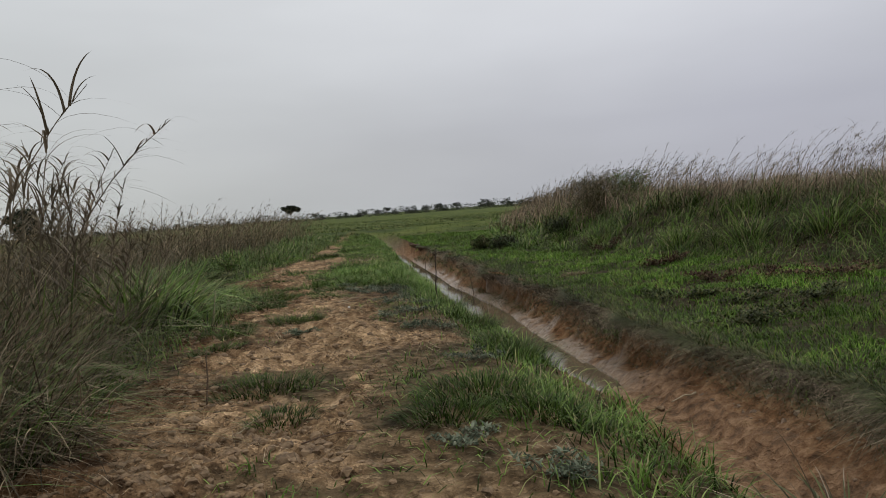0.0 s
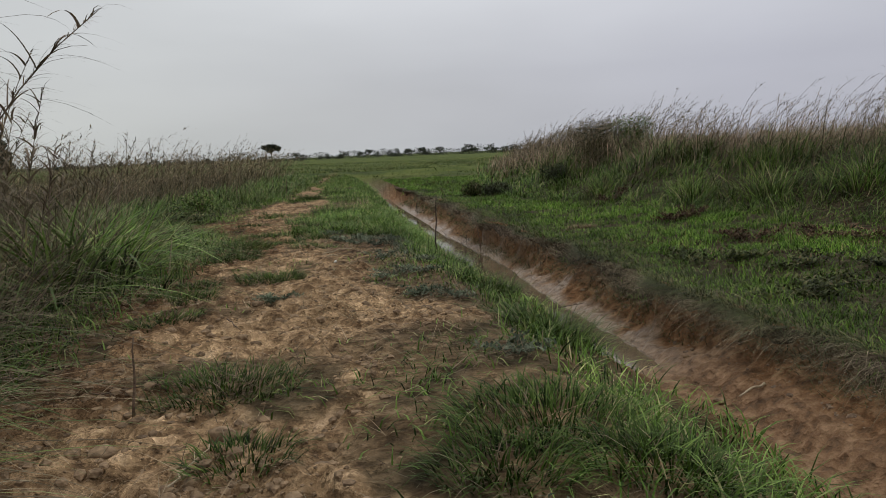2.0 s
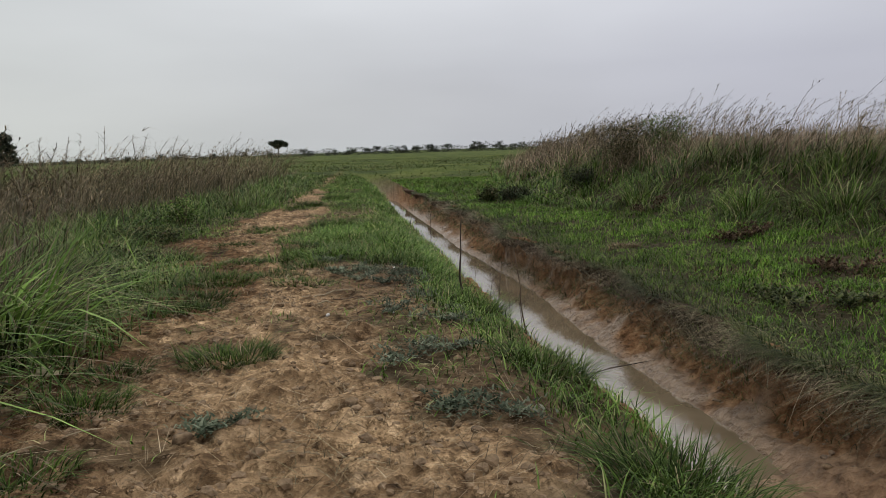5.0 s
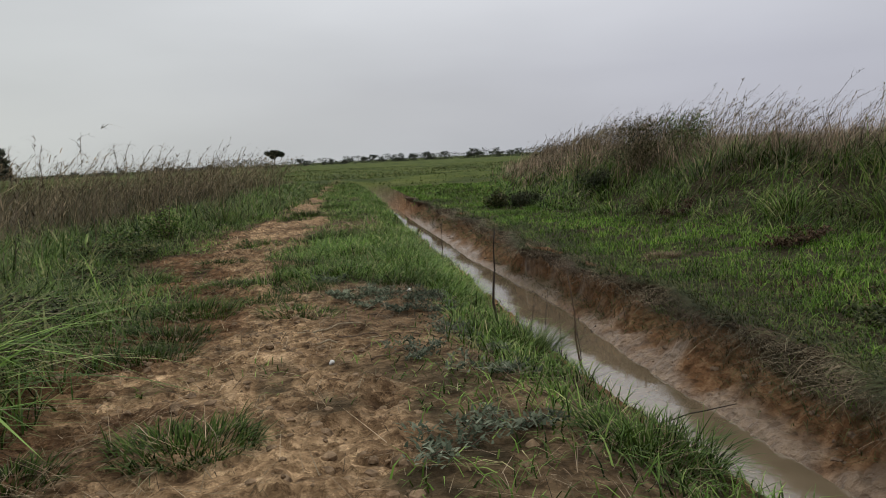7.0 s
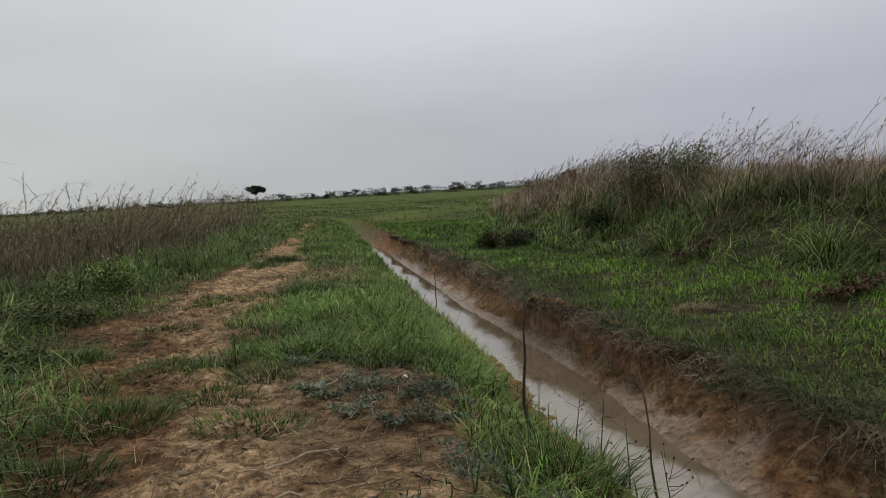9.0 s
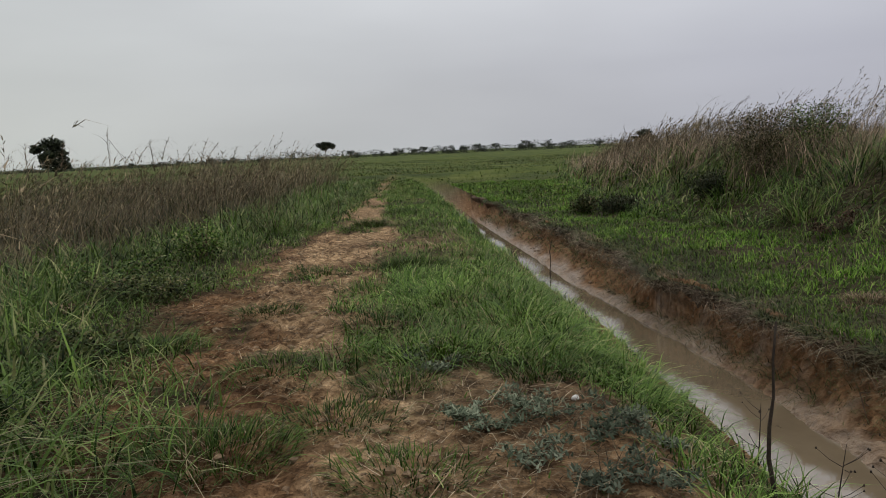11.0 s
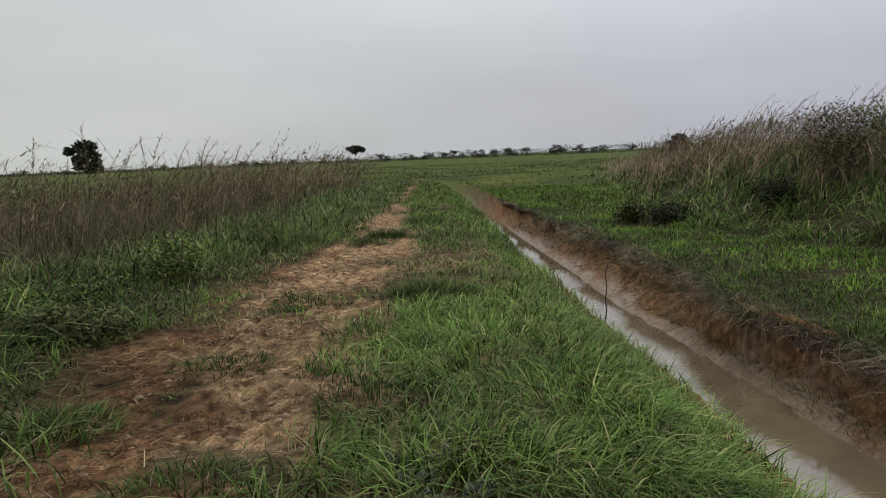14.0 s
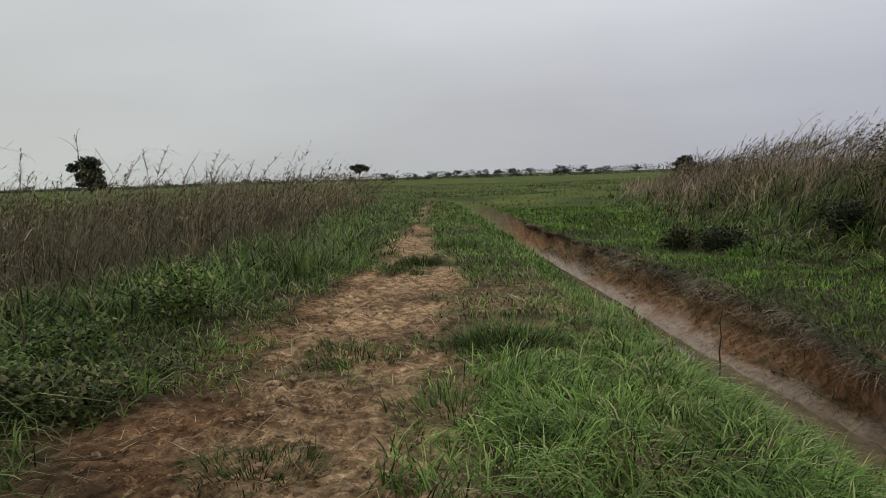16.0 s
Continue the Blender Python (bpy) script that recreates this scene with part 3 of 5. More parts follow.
py = 4 + 32 * rng.uniform(0, 1, n) ** 1.6
jut = np.interp(py, lip_y, lip_out)
base = np.stack([np.interp(py, lip_y, lip_x) - jut * rng.uniform(0.6, 0.98, n), py, np.interp(py, lip_y, lip_z) - rng.uniform(0.02, 0.12, n)], 1)
v, f, a = blades(base, math.pi + rng.normal(0, 1.0, n), rng.uniform(0.5, 0.95, n), rng.uniform(0.08, 0.30, n) * (1 + 0.7 * (1 - step(9, 15, py))), rng.uniform(0.003, 0.006, n) * np.clip(py / 11, 1, 2.6), rng.uniform(0.7, 1.5, n), 4, rng)
tagged(link_mesh("lip_roots", v, f, M_DEAD, attr={"way": a}), "fine brown roots hanging from the ditch lip", "roots", kind="stuff")
# near bank
px, py, rng = scatter(13, 140000, -1.5, 3.6, 2, 52, lambda x, y: step(-0.95, -0.35, x - edge_left(y)) * (1 - step(0.04, 0.36, x - edge_left(y))) * (0.3 + 0.7 * patchy(x, y, 94)) * np.clip(12 / y, 0.25, 1) * (1 - bareness(x, y)))
growth("ditch_bank_grass", M_BANK, "green grass along the near edge of the ditch", "grass", px, py, rng, 0.21 + 0.12 * fbm(px, py, 0.6, 95), (0.007, 0.013), (0.1, 0.7), (0.2, 0.7))
# lush patch
px, py, rng = scatter(14, 52000, -1.2, 2.6, 14.2, 23.5, lambda x, y: lush(x, y) * (0.55 + 0.45 * patchy(x, y, 96)))
growth("lush_grass", M_BANK, "thick fresh green grass on the near bank", "grass", px, py, rng, 0.27 + 0.14 * fbm(px, py, 0.5, 97), (0.007, 0.014), (0.1, 0.92), (0.2, 1.05), 4, face=6.0 * fbm(px, py, 0.5, 133), spread=0.9)
px, py, rng = scatter(35, 9000, -1.2, 2.6, 14.2, 26, lambda x, y: np.maximum(lush(x, y), 0.35 * (1 - bareness(x, y))) * step(-0.1, 0.2, edge_left(y) - x))
growth("straw_in_grass", M_STRAW, "yellowed dry blades among the fresh bank grass", "grass", px, py, rng, 0.2 + 0.08 * fbm(px, py, 0.5, 174), (0.004, 0.008), (0.4, 0.97), (0.1, 0.9), 3)
# withered leaves in a band through the meadow
px, py, rng = scatter(36, 60000, 5.4, 14.5, 9.5, 20, lambda x, y: step(0.3, 0.8, x - bank_right(y)) * (np.exp(-(((y - 14.9 + 0.18 * (x - 8)) / 1.0) ** 2)) * step(-0.1, 0.3, fbm(x, y, 0.9, 175)) + 0.5 * step(0.32, 0.5, fbm(x, y, 1.3, 176))))
growth("withered_leaves", M_BROWNLEAF, "withered brown leaves in a band through the meadow", "dead leaves", px, py, rng, 0.12 + 0.05 * fbm(px, py, 0.5, 177), (0.012, 0.030), (0.2, 0.9), (0.2, 1.0), 2)
# low growth on and beside the path
px, py, rng = scatter(15, 180000, -6.5, 2.6, 2.0, 60, lambda x, y: np.clip(1 - 1.15 * bareness(x, y), 0, 1) * (0.28 + 0.72 * step(-0.15, 0.3, fbm(x, y, 0.75, 98))) * (1 - in_ditch(x, y)) * np.clip(14 / y, 0.2, 1) * (1 - 0.9 * dead_mound(x, y)))
growth("path_grass", M_BANK, "low patchy grass on and beside the path", "grass", px, py, rng, 0.11 + 0.07 * fbm(px, py, 0.6, 99), (0.006, 0.012), (0.2, 0.9), (0.2, 0.8), 2)
# mixed knee-high growth before the tall grass
px, py, rng = scatter(16, 90000, -8, -0.8, 5, 60, lambda x, y: step(-0.2, 0.5, tall_left(y) + 1.3 - x + 0.5 * fbm(x, y, 1.0, 101)) * (1 - step(0.0, 1.5, tall_left(y) - 0.8 - x)) * np.clip(14 / y, 0.3, 1))
growth("knee_high_grass", M_TALLG, "knee-high mixed green growth beside the tall grass", "grass", px, py, rng, 0.34 + 0.15 * fbm(px, py, 0.9, 102), (0.008, 0.017), (0.1, 0.8), (0.2, 0.9))
# thin grass along the top of the near bank, farther on
px, py, rng = scatter(24, 90000, -3.2, 2.2, 20.0, 58, lambda x, y: step(-0.1, 0.2, edge_left(y) - x) * np.clip(1 - bareness(x, y), 0, 1) * (0.25 + 0.75 * step(-0.3, 0.2, fbm(x, y, 0.9, 134))) * np.clip(24 / y, 0.3, 1) * (1 - step(0.0, 0.8, bare_left(y) - x)))
growth("bank_top_grass", M_BANK, "patchy green grass between the path and the ditch", "grass", px, py, rng, 0.15 + 0.09 * fbm(px, py, 0.8, 135) + 0.16 * step(24, 32, py) * (1 - step(0.1, 0.7, edge_left(py) - px)), (0.006, 0.012), (0.1, 0.8), (0.2, 0.8), 2)
# tall grass, near side
px, py, rng = scatter(17, 145000, -26, -1.0, 0.5, 62, lambda x, y: step(-0.25, 0.35, tall_left(y) - x + 0.5 * fbm(x, y, 0.9, 103)) * np.clip(1.25 - np.abs(x) / 22, 0.25, 1) * np.clip(11 / y, 0.3, 1) * (0.3 + 0.7 * step(-0.3, 0.2, fbm(x, y, 0.6, 120))))
growth("tall_brown_grass", M_TALL, "tall brown and green grass growing beside the path", "tall grass", px, py, rng, 1.08 + 0.16 * (1 - step(10, 16, py)) + 0.42 * fbm(px, py, 1.3, 104) - (0.5 + 0.3 * step(14, 18, py)) * (1 - step(0, 1.2 + 1.6 * step(14, 18, py), tall_left(py) - px)), (0.006, 0.012), (0.1, 0.93), (0.1, 1.0), 3, face=5.0 * fbm(px, py, 1.1, 130), spread=0.8)
# bank of tall grass beyond the ditch
px, py, rng = scatter(18, 190000, 5.5, 30, 8, 75, lambda x, y: step(-0.3, 0.3, x - tall_right(y) + 0.8 * fbm(x, y, 1.5, 105)) * (1 - step(5.0, 8.0, x - tall_right(y))) * np.clip(22 / y, 0.35, 1) * (1 - 0.6 * step(34, 44, y)) * (0.25 + 0.75 * step(-0.3, 0.2, fbm(x, y, 0.9, 121))))
growth("green_tall_grass", M_TALLG, "waist-high green grass on the bank beyond the ditch", "tall grass", px, py, rng, 0.55 + 0.55 * fbm(px, py, 0.9, 106) + 0.45 * step(0.5, 4.5, px - tall_right(py)), (0.010, 0.020), (0.15, 0.9), (0.2, 1.0), 4, face=5.0 * fbm(px, py, 1.2, 131), spread=0.8)
px, py, rng = scatter(19, 125000, 6, 40, 8, 80, lambda x, y: step(2.0, 4.6, x - tall_right(y) + 2.2 * fbm(x, y, 1.8, 107) + 1.6 * step(33, 42, y)) * np.clip(1.4 - (x - tall_right(y)) / 14, 0.15, 1) * np.clip(24 / y, 0.35, 1))
growth("tall_dry_grass", M_DRYTOP, "tall brownish grass on the bank beyond the ditch", "tall grass", px, py, rng, 1.5 + 0.5 * fbm(px, py, 1.2, 108), (0.006, 0.013), (0.05, 0.88), (0.1, 1.0), 3, face=0.3 + 3.0 * fbm(px, py, 1.4, 132), spread=0.8)
# green leaves among the brown grass on the near side
px, py, rng = scatter(23, 72000, -9, -0.5, 3.5, 50, lambda x, y: step(-0.5, 0.2, tall_left(y) - x + 0.6 * fbm(x, y, 1.1, 114)) * (1 - step(1.0, 3.0, tall_left(y) - x)) * np.clip(13 / y, 0.3, 1))
growth("green_undergrowth", M_TALLG, "green leaves growing through the brown grass", "grass", px, py, rng, 0.66 + 0.42 * fbm(px, py, 0.8, 115), (0.012, 0.026), (0.1, 0.8), (0.2, 0.9), 3)
# coarse far pasture
px, py, rng = scatter(20, 150000, -70, 70, 40, 170, lambda x, y: np.clip(45 / y, 0, 1) ** 1.3 * (0.3 + 0.7 * step(-0.2, 0.3, fbm(x, y, 6, 109))) * (1 - in_ditch(x, y)))
growth("far_pasture", M_FAR, "rough green pasture running to the tree line", "grass", px, py, rng, 0.22 + 0.12 * fbm(px, py, 5, 110), (0.012, 0.022), (0.1, 0.7), (0.1, 0.6), 2)
# rank tussocks out in the pasture
px, py, rng = scatter(30, 90000, -45, 60, 36, 150, lambda x, y: step(0.12, 0.4, fbm(x, y, 4.5, 172)) * np.clip(40 / y, 0, 1) * (1 - step(-0.5, 1.0, x - tall_right(y)) * (1 - step(70, 80, y))) * (1 - step(-2.8, -0.8, x - bank_right(y) + 2.2) * (1 - step(2.0, 3.0, x - bank_right(y) + 2.2)) * (1 - step(66, 70, y))))
growth("far_tussocks", M_DULL, "rank dark green tussocks scattered over the pasture", "grass", px, py, rng, 0.42 + 0.2 * fbm(px, py, 4, 173), (0.012, 0.022), (0.1, 0.8), (0.1, 0.8), 2)
# straw litter and roots
px, py, rng = scatter(21, 170000, -3.2, 2.8, 2.2, 34, lambda x, y: (0.08 + 0.30 * step(0.0, 0.4, fbm(x, y, 0.6, 111)) + 0.9 * dead_mound(x, y)) * np.clip(9 / y, 0.2, 1) * (1 - in_ditch(x, y)))
n = len(px)
az = rng.uniform(-math.pi, math.pi, n)
v, f, a = blades(np.stack([px, py, ground_z(px, py) + 0.012], 1), az, np.full(n, 0.96) - rng.uniform(0, 0.06, n), 0.03 + 0.16 * rng.uniform(0, 1, n) ** 2.2, rng.uniform(0.002, 0.0042, n) * np.clip(py / 9, 1, 3), rng.uniform(0.0, 0.12, n), 3, rng, 0.3)
tagged(link_mesh("straw_litter", v, f, M_DEAD, attr={"way": a}), "dry straw scattered over the path soil", "straw", kind="stuff")
px, py, rng = scatter(22, 52000, 2.5, 6.4, 4, 36, lambda x, y: step(-0.45, -0.15, x - bank_right(y)) * (1 - step(0.0, 0.12, x - bank_right(y))) * (0.3 + 0.7 * patchy(x, y, 112)) * np.clip(12 / y, 0.25, 1))
n = len(px)
v, f, a = blades(np.stack([px, py, np.maximum(ground_z(px, py), -0.55) + 0.03], 1), math.pi + rng.normal(0, 0.8, n), rng.uniform(0.35, 0.8, n), rng.uniform(0.10, 0.46, n), rng.uniform(0.0025, 0.0065, n) * np.clip(py / 11, 1, 3), rng.uniform(0.6, 1.5, n), 4, rng)
tagged(link_mesh("hanging_roots", v, f, M_DEAD, attr={"way": a}), "brown roots and dead stalks hanging from the ditch lip", "roots", kind="stuff")


def thicket(name, mat, label, px, py, rng, tall, lean, face, spread, hairs):
    """Many thin grass stems with loose drooping heads, too many to count."""
    n = len(px)
    far = np.clip(np.hypot(px - 1, py - 6) / 17, 1, 2.6)
    base = np.stack([px, py, ground_z(px, py) - 0.02], 1)
    az, ln = face + rng.normal(0, spread, n), rng.uniform(*lean, n)
    size, dr = tall * rng.uniform(0.62, 1.12, n), rng.uniform(0.1, 0.5, n)
    pieces = [blades(base, az, ln, size, 0.007 * far, dr, 4, rng)]
    who = np.repeat(np.arange(n), hairs)
    s = 1 - 0.36 * rng.uniform(0, 1, len(who)) ** 1.2
    along_by = size[who] * (ln[who] * s + dr[who] * s**2.2)
    p = base[who] + np.stack([np.cos(az[who]) * along_by, np.sin(az[who]) * along_by, size[who] * (np.sqrt(1 - ln[who] ** 2) * s - 0.75 * dr[who] * s**2.8)], 1)
    m = len(who)
    pieces.append(blades(p, az[who] + rng.normal(0, 0.9, m), rng.uniform(0.15, 0.8, m), rng.uniform(0.08, 0.30, m) * (1.5 - s), rng.uniform(0.007, 0.014, m) * far[who], rng.uniform(0.3, 1.4, m), 2, rng))
    v, f, a = joined(pieces)
    return tagged(link_mesh(name, v, f, mat, attr={"way": a}), label, "tall grass", kind="stuff")


px, py, rng = scatter(25, 12000, 6, 26, 11, 62, lambda x, y: step(1.3, 3.4, x - tall_right(y) + 1.3 * fbm(x, y, 2.2, 151)) * (1 - step(5.5, 8.5, x - tall_right(y))) * (0.25 + 0.75 * step(-0.25, 0.3, fbm(x, y, 1.4, 152))))
thicket("feathery_grass", M_PLUME, "tall brown feathery-headed grass on the bank beyond the ditch", px, py, rng, 2.15 + 0.55 * fbm(px, py, 2.4, 153), (0.02, 0.45), -0.1, 0.6, 18)
px, py, rng = scatter(26, 11000, -16, -1.5, 7.5, 52, lambda x, y: step(0.1, 1.2, tall_left(y) - x + 0.7 * fbm(x, y, 1.6, 154)) * (1 - step(5, 11, tall_left(y) - x)) * (0.15 + 0.85 * step(-0.2, 0.35, fbm(x, y, 1.3, 155))) * 0.75)
thicket("feathery_grass", M_PLUME, "thin brown feathery-headed grass standing beside the path", px, py, rng, 2.2 + 0.7 * fbm(px, py, 2.0, 156), (0.02, 0.45), 0.2, 0.9, 14)
# dry tangle leaning over the path's edge near the start
px, py, rng = scatter(27, 15000, -5.0, 0.2, 3.0, 12.5, lambda x, y: step(-0.25, 0.35, tall_left(y) + 0.25 - x + 0.4 * fbm(x, y, 0.6, 157)) * (1 - step(1.5, 3.0, tall_left(y) - x)) * (1 - 0.6 * step(8.5, 11, y)))
high = 0.10 + 0.55 * step(-0.2, 1.0, tall_left(py) - px) * rng.uniform(0, 1, len(px))
v, f, a = blades(np.stack([px, py, ground_z(px, py) + high], 1), 0.2 + 2.2 * fbm(px, py, 0.8, 159) + rng.normal(0, 0.9, len(px)), rng.uniform(0.25, 0.99, len(px)), rng.uniform(0.35, 1.0, len(px)), rng.uniform(0.007, 0.014, len(px)), rng.uniform(0.05, 0.9, len(px)), 6, rng)
tagged(link_mesh("dry_tangle", v, f, M_DEAD, attr={"way": a}), "tangled dry grass stalks leaning over the path edge", "dry grass", kind="stuff")
px, py, rng = scatter(34, 2600, -4.0, 0.1, 3.0, 11, lambda x, y: step(-0.3, 0.3, tall_left(y) + 0.25 - x + 0.4 * fbm(x, y, 0.6, 157)) * (1 - step(0.8, 2.2, tall_left(y) - x)))
high = 0.08 + 0.6 * step(-0.2, 1.0, tall_left(py) - px) * rng.uniform(0, 1, len(px))
v, f, a = blades(np.stack([px, py, ground_z(px, py) + high], 1), rng.normal(0, 1.2, len(px)), rng.uniform(0.5, 0.995, len(px)), rng.uniform(0.4, 1.1, len(px)), rng.uniform(0.006, 0.012, len(px)), rng.uniform(0.0, 0.6, len(px)), 6, rng)
tagged(link_mesh("pale_stalks", v, f, M_STRAW, attr={"way": a}), "pale broken straw stalks lying through the dry grass", "dry grass", kind="stuff")
# long straws lying on the path
px, py, rng = scatter(28, 26000, -3.0, 2.7, 2.6, 26, lambda x, y: (0.06 + 0.75 * step(0.0, 0.35, fbm(x, y, 0.9, 161))) * np.clip(8 / y, 0.25, 1) * (1 - in_ditch(x, y)))
n = len(px)
v, f, a = blades(np.stack([px, py, ground_z(px, py) + 0.03], 1), rng.uniform(-math.pi, math.pi, n), rng.uniform(0.955, 0.999, n), 0.10 + 0.32 * rng.uniform(0, 1, n) ** 2, rng.uniform(0.0025, 0.005, n) * np.clip(py / 10, 1, 2.2), rng.uniform(0.0, 0.10, n), 4, rng, 0.3)
tagged(link_mesh("fallen_straw", v, f, M_STRAW, attr={"way": a}), "long pale straws lying across the path soil", "straw", kind="stuff")


def lump_mesh(rng, size, sub=1, flat=0.65):
    bm = bmesh.new()
    bmesh.ops.create_icosphere(bm, subdivisions=sub, radius=size)
    off = Vector(rng.uniform(-50, 50, 3))
    for w in bm.verts:
        w.co *= 1 + 0.55 * noise.noise(w.co / size * 1.2 + off) + 0.3 * noise.noise(w.co / size * 2.9 + off)
        w.co.z *= flat
    v = np.array([tuple(w.co) for w in bm.verts])
    f = [[w.index for w in q.verts] for q in bm.faces]
    bm.free()
    return v, f


# crumbled clods on the bare soil
rng = np.random.default_rng(31)
shapes = [lump_mesh(rng, 1.0, 1, 0.7) for _ in range(8)]
px, py, rng = scatter(32, 48000, -2.6, 2.6, 2.4, 24, lambda x, y: bareness(x, y) * (1 - in_ditch(x, y)) * np.clip(6.5 / y, 0.1, 1) ** 1.4 * (0.35 + 0.65 * step(-0.1, 0.4, fbm(x, y, 0.8, 113))))
size = 0.008 + 0.034 * rng.uniform(0, 1, len(px)) ** 3
gz = ground_z(px, py)
verts, faces, n = [], [], 0
for k in range(len(px)):
    v, f = shapes[k % 8]
    c, s = math.cos(k * 1.7), math.sin(k * 1.7)
    verts.append(v @ np.array([[c, -s, 0], [s, c, 0], [0, 0, 1]]) * size[k] + (px[k], py[k], gz[k] - 0.1 * size[k]))
    faces += [[i + n for i in q] for q in f]
    n += len(v)
tagged(link_mesh("soil_crumbs", np.concatenate(verts), faces, M_CLOD), "crumbled dry clods of red-brown soil on the path", "soil", kind="stuff")

px, py, rng = scatter(33, 9000, 2.2, 6.4, 5, 34, lambda x, y: step(-0.05, 0.15, x - water_right(y)) * step(-0.1, 0.1, bank_right(y) - x) * np.clip(9 / y, 0.15, 1))
size = 0.012 + 0.045 * rng.uniform(0, 1, len(px)) ** 4
gz = ground_z(px, py)
verts, faces, n = [], [], 0
for k in range(len(px)):
    v, f = shapes[(k * 3) % 8]
    c, s = math.cos(k * 2.1), math.sin(k * 2.1)
    verts.append(v @ np.array([[c, -s, 0], [s, c, 0], [0, 0, 1]]) * size[k] + (px[k], py[k], gz[k] - 0.35 * size[k]))
    faces += [[i + n for i in q] for q in f]
    n += len(v)
tagged(link_mesh("mud_lumps", np.concatenate(verts), faces, M_MUDLUMP), "wet brown lumps of mud on the ditch wall", "mud", kind="stuff")

# ---- trees and far woods ----
def leaf_cloud(rng, centres, radii, count, leaf):
    """Small leaf clumps through a set of ellipsoids, thinner inside."""
    which = rng.choice(len(centres), count, p=np.array([r[0] * r[1] for r in radii]) / sum(r[0] * r[1] for r in radii))
    d = rng.normal(0, 1, (count, 3))
    d /= np.linalg.norm(d, axis=1)[:, None]
    base = np.array(centres)[which] + d * np.array(radii)[which] * rng.uniform(0.45, 1.08, count)[:, None]
    return blades(base, rng.uniform(-math.pi, math.pi, count), rng.uniform(0.2, 0.95, count), rng.uniform(0.6, 1.3, count) * leaf, rng.uniform(0.5, 0.9, count) * leaf, rng.uniform(0, 0.5, count), 2, rng)


def far_tree(seed, x, y, tall, wide, shape, label, leaves=900):
    rng = np.random.default_rng(seed)
    z0 = float(height(np.array([x]), np.array([y]))[0]) - 0.1
    top = empty("tree", x, y, z0)
    trunk_top = tall * (0.62 if shape == "flat" else 0.4)
    lean = rng.uniform(-0.06, 0.06, 2) * tall
    v, f, a = tube([(0, 0, -0.2), (lean[0] * 0.4, 0, trunk_top * 0.5), (lean[0], lean[1], trunk_top)], [tall * 0.035, tall * 0.025, tall * 0.015], 7)
    link_mesh("trunk", v, f, M_BARK, top, smooth=True)
    centres, radii = [], []
    k = 7 if shape == "flat" else 13
    for i in range(k):
        an = 2 * math.pi * i / k + rng.uniform(-0.3, 0.3)
        reach = wide * 0.5 * rng.uniform(0.35, 0.8)
        up = tall * (rng.uniform(0.66, 0.9) if shape == "flat" else rng.uniform(0.14, 0.82))
        if shape == "round":
            reach *= math.sqrt(max(0.1, 1 - ((up / tall - 0.55) / 0.5) ** 2))
        c = (lean[0] + math.cos(an) * reach, lean[1] + math.sin(an) * reach, up)
        centres.append(c)
        radii.append((wide * rng.uniform(0.10, 0.22), wide * rng.uniform(0.10, 0.22), tall * (rng.uniform(0.12, 0.19) if shape == "flat" else rng.uniform(0.08, 0.15))))
        bv, bf, _ = tube([(lean[0] * 0.8, lean[1] * 0.8, trunk_top * rng.uniform(0.6, 0.98)), (c[0] * 0.5, c[1] * 0.5, (trunk_top + up) * 0.5), c], [tall * 0.013, tall * 0.009, tall * 0.004], 5)
        link_mesh("limb", bv, bf, M_BARK, top, smooth=True)
    centres.append((lean[0], lean[1], tall * (0.88 if shape == "flat" else 0.8)))
    radii.append((wide * 0.28, wide * 0.28, tall * (0.13 if shape == "flat" else 0.2)))
    v, f, a = leaf_cloud(rng, centres, radii, leaves, wide * 0.092)
    link_mesh("crown", v, f, M_TREELEAF, top, attr={"way": a})
    return tagged(top, label, "tree")


far_tree(1, -59.0, 400, 9.0, 10.0, "flat", "dark umbrella-shaped tree standing alone on the horizon", 1400)
far_tree(2, -97.7, 200, 9.6, 10.5, "round", "dark green irregular tree beyond the tall grass", 2100)
far_tree(3, 7.5, 400, 4.6, 4.6, "round", "small dark tree on the horizon", 700)
far_tree(4, 66.5, 249, 5.4, 8.0, "round", "dark tree half hidden behind the grassy bank", 1400)
far_tree(5, 57.4, 74, 4.9, 4.2, "round", "small dark tree behind the grassy bank", 900)
proto = [far_tree(20 + k, -30 + 17 * k, 405, 3.2 + 0.5 * k, 4.6 + 0.6 * k, "round", "low dark tree in the distant tree line", 420) for k in range(4)]
rng = np.random.default_rng(40)
for p in proto:
    tagged(p, group="distant tree line")
for k in range(64):
    x = -330 + 10.3 * k + rng.uniform(-5, 5)
    y = 400 + rng.uniform(-25, 70)
    if abs(x + 59) < 9 or abs(x - 7) < 5:
        continue
    s = rng.uniform(0.45, 1.0) * (1.7 if x > 15 else 1.15)
    t = copy_thing(proto[k % 4], pose(x, y, float(height(np.array([x]), np.array([y]))[0]) - 0.1, 0, 0, rng.uniform(0, 360)))
    t.scale = (s * 1.2, s * 1.2, s)
px = rng.uniform(-420, 420, 22000)
py = 415 + rng.uniform(-12, 30, 22000) + 12 * vnoise(px, 0 * px, 40, 7)
top = 2.0 * (1.0 + 1.4 * np.clip(vnoise(px, 0 * px, 9, 8) + 0.4, 0, 1.5) + 1.2 * step(10, 50, px)) * (0.55 + 0.45 * vnoise(px, 0 * px, 28, 9) ** 2 + 0.15)
base = np.stack([px, py, height(px, py) + rng.uniform(0, 1, len(px)) ** 1.3 * top], 1)
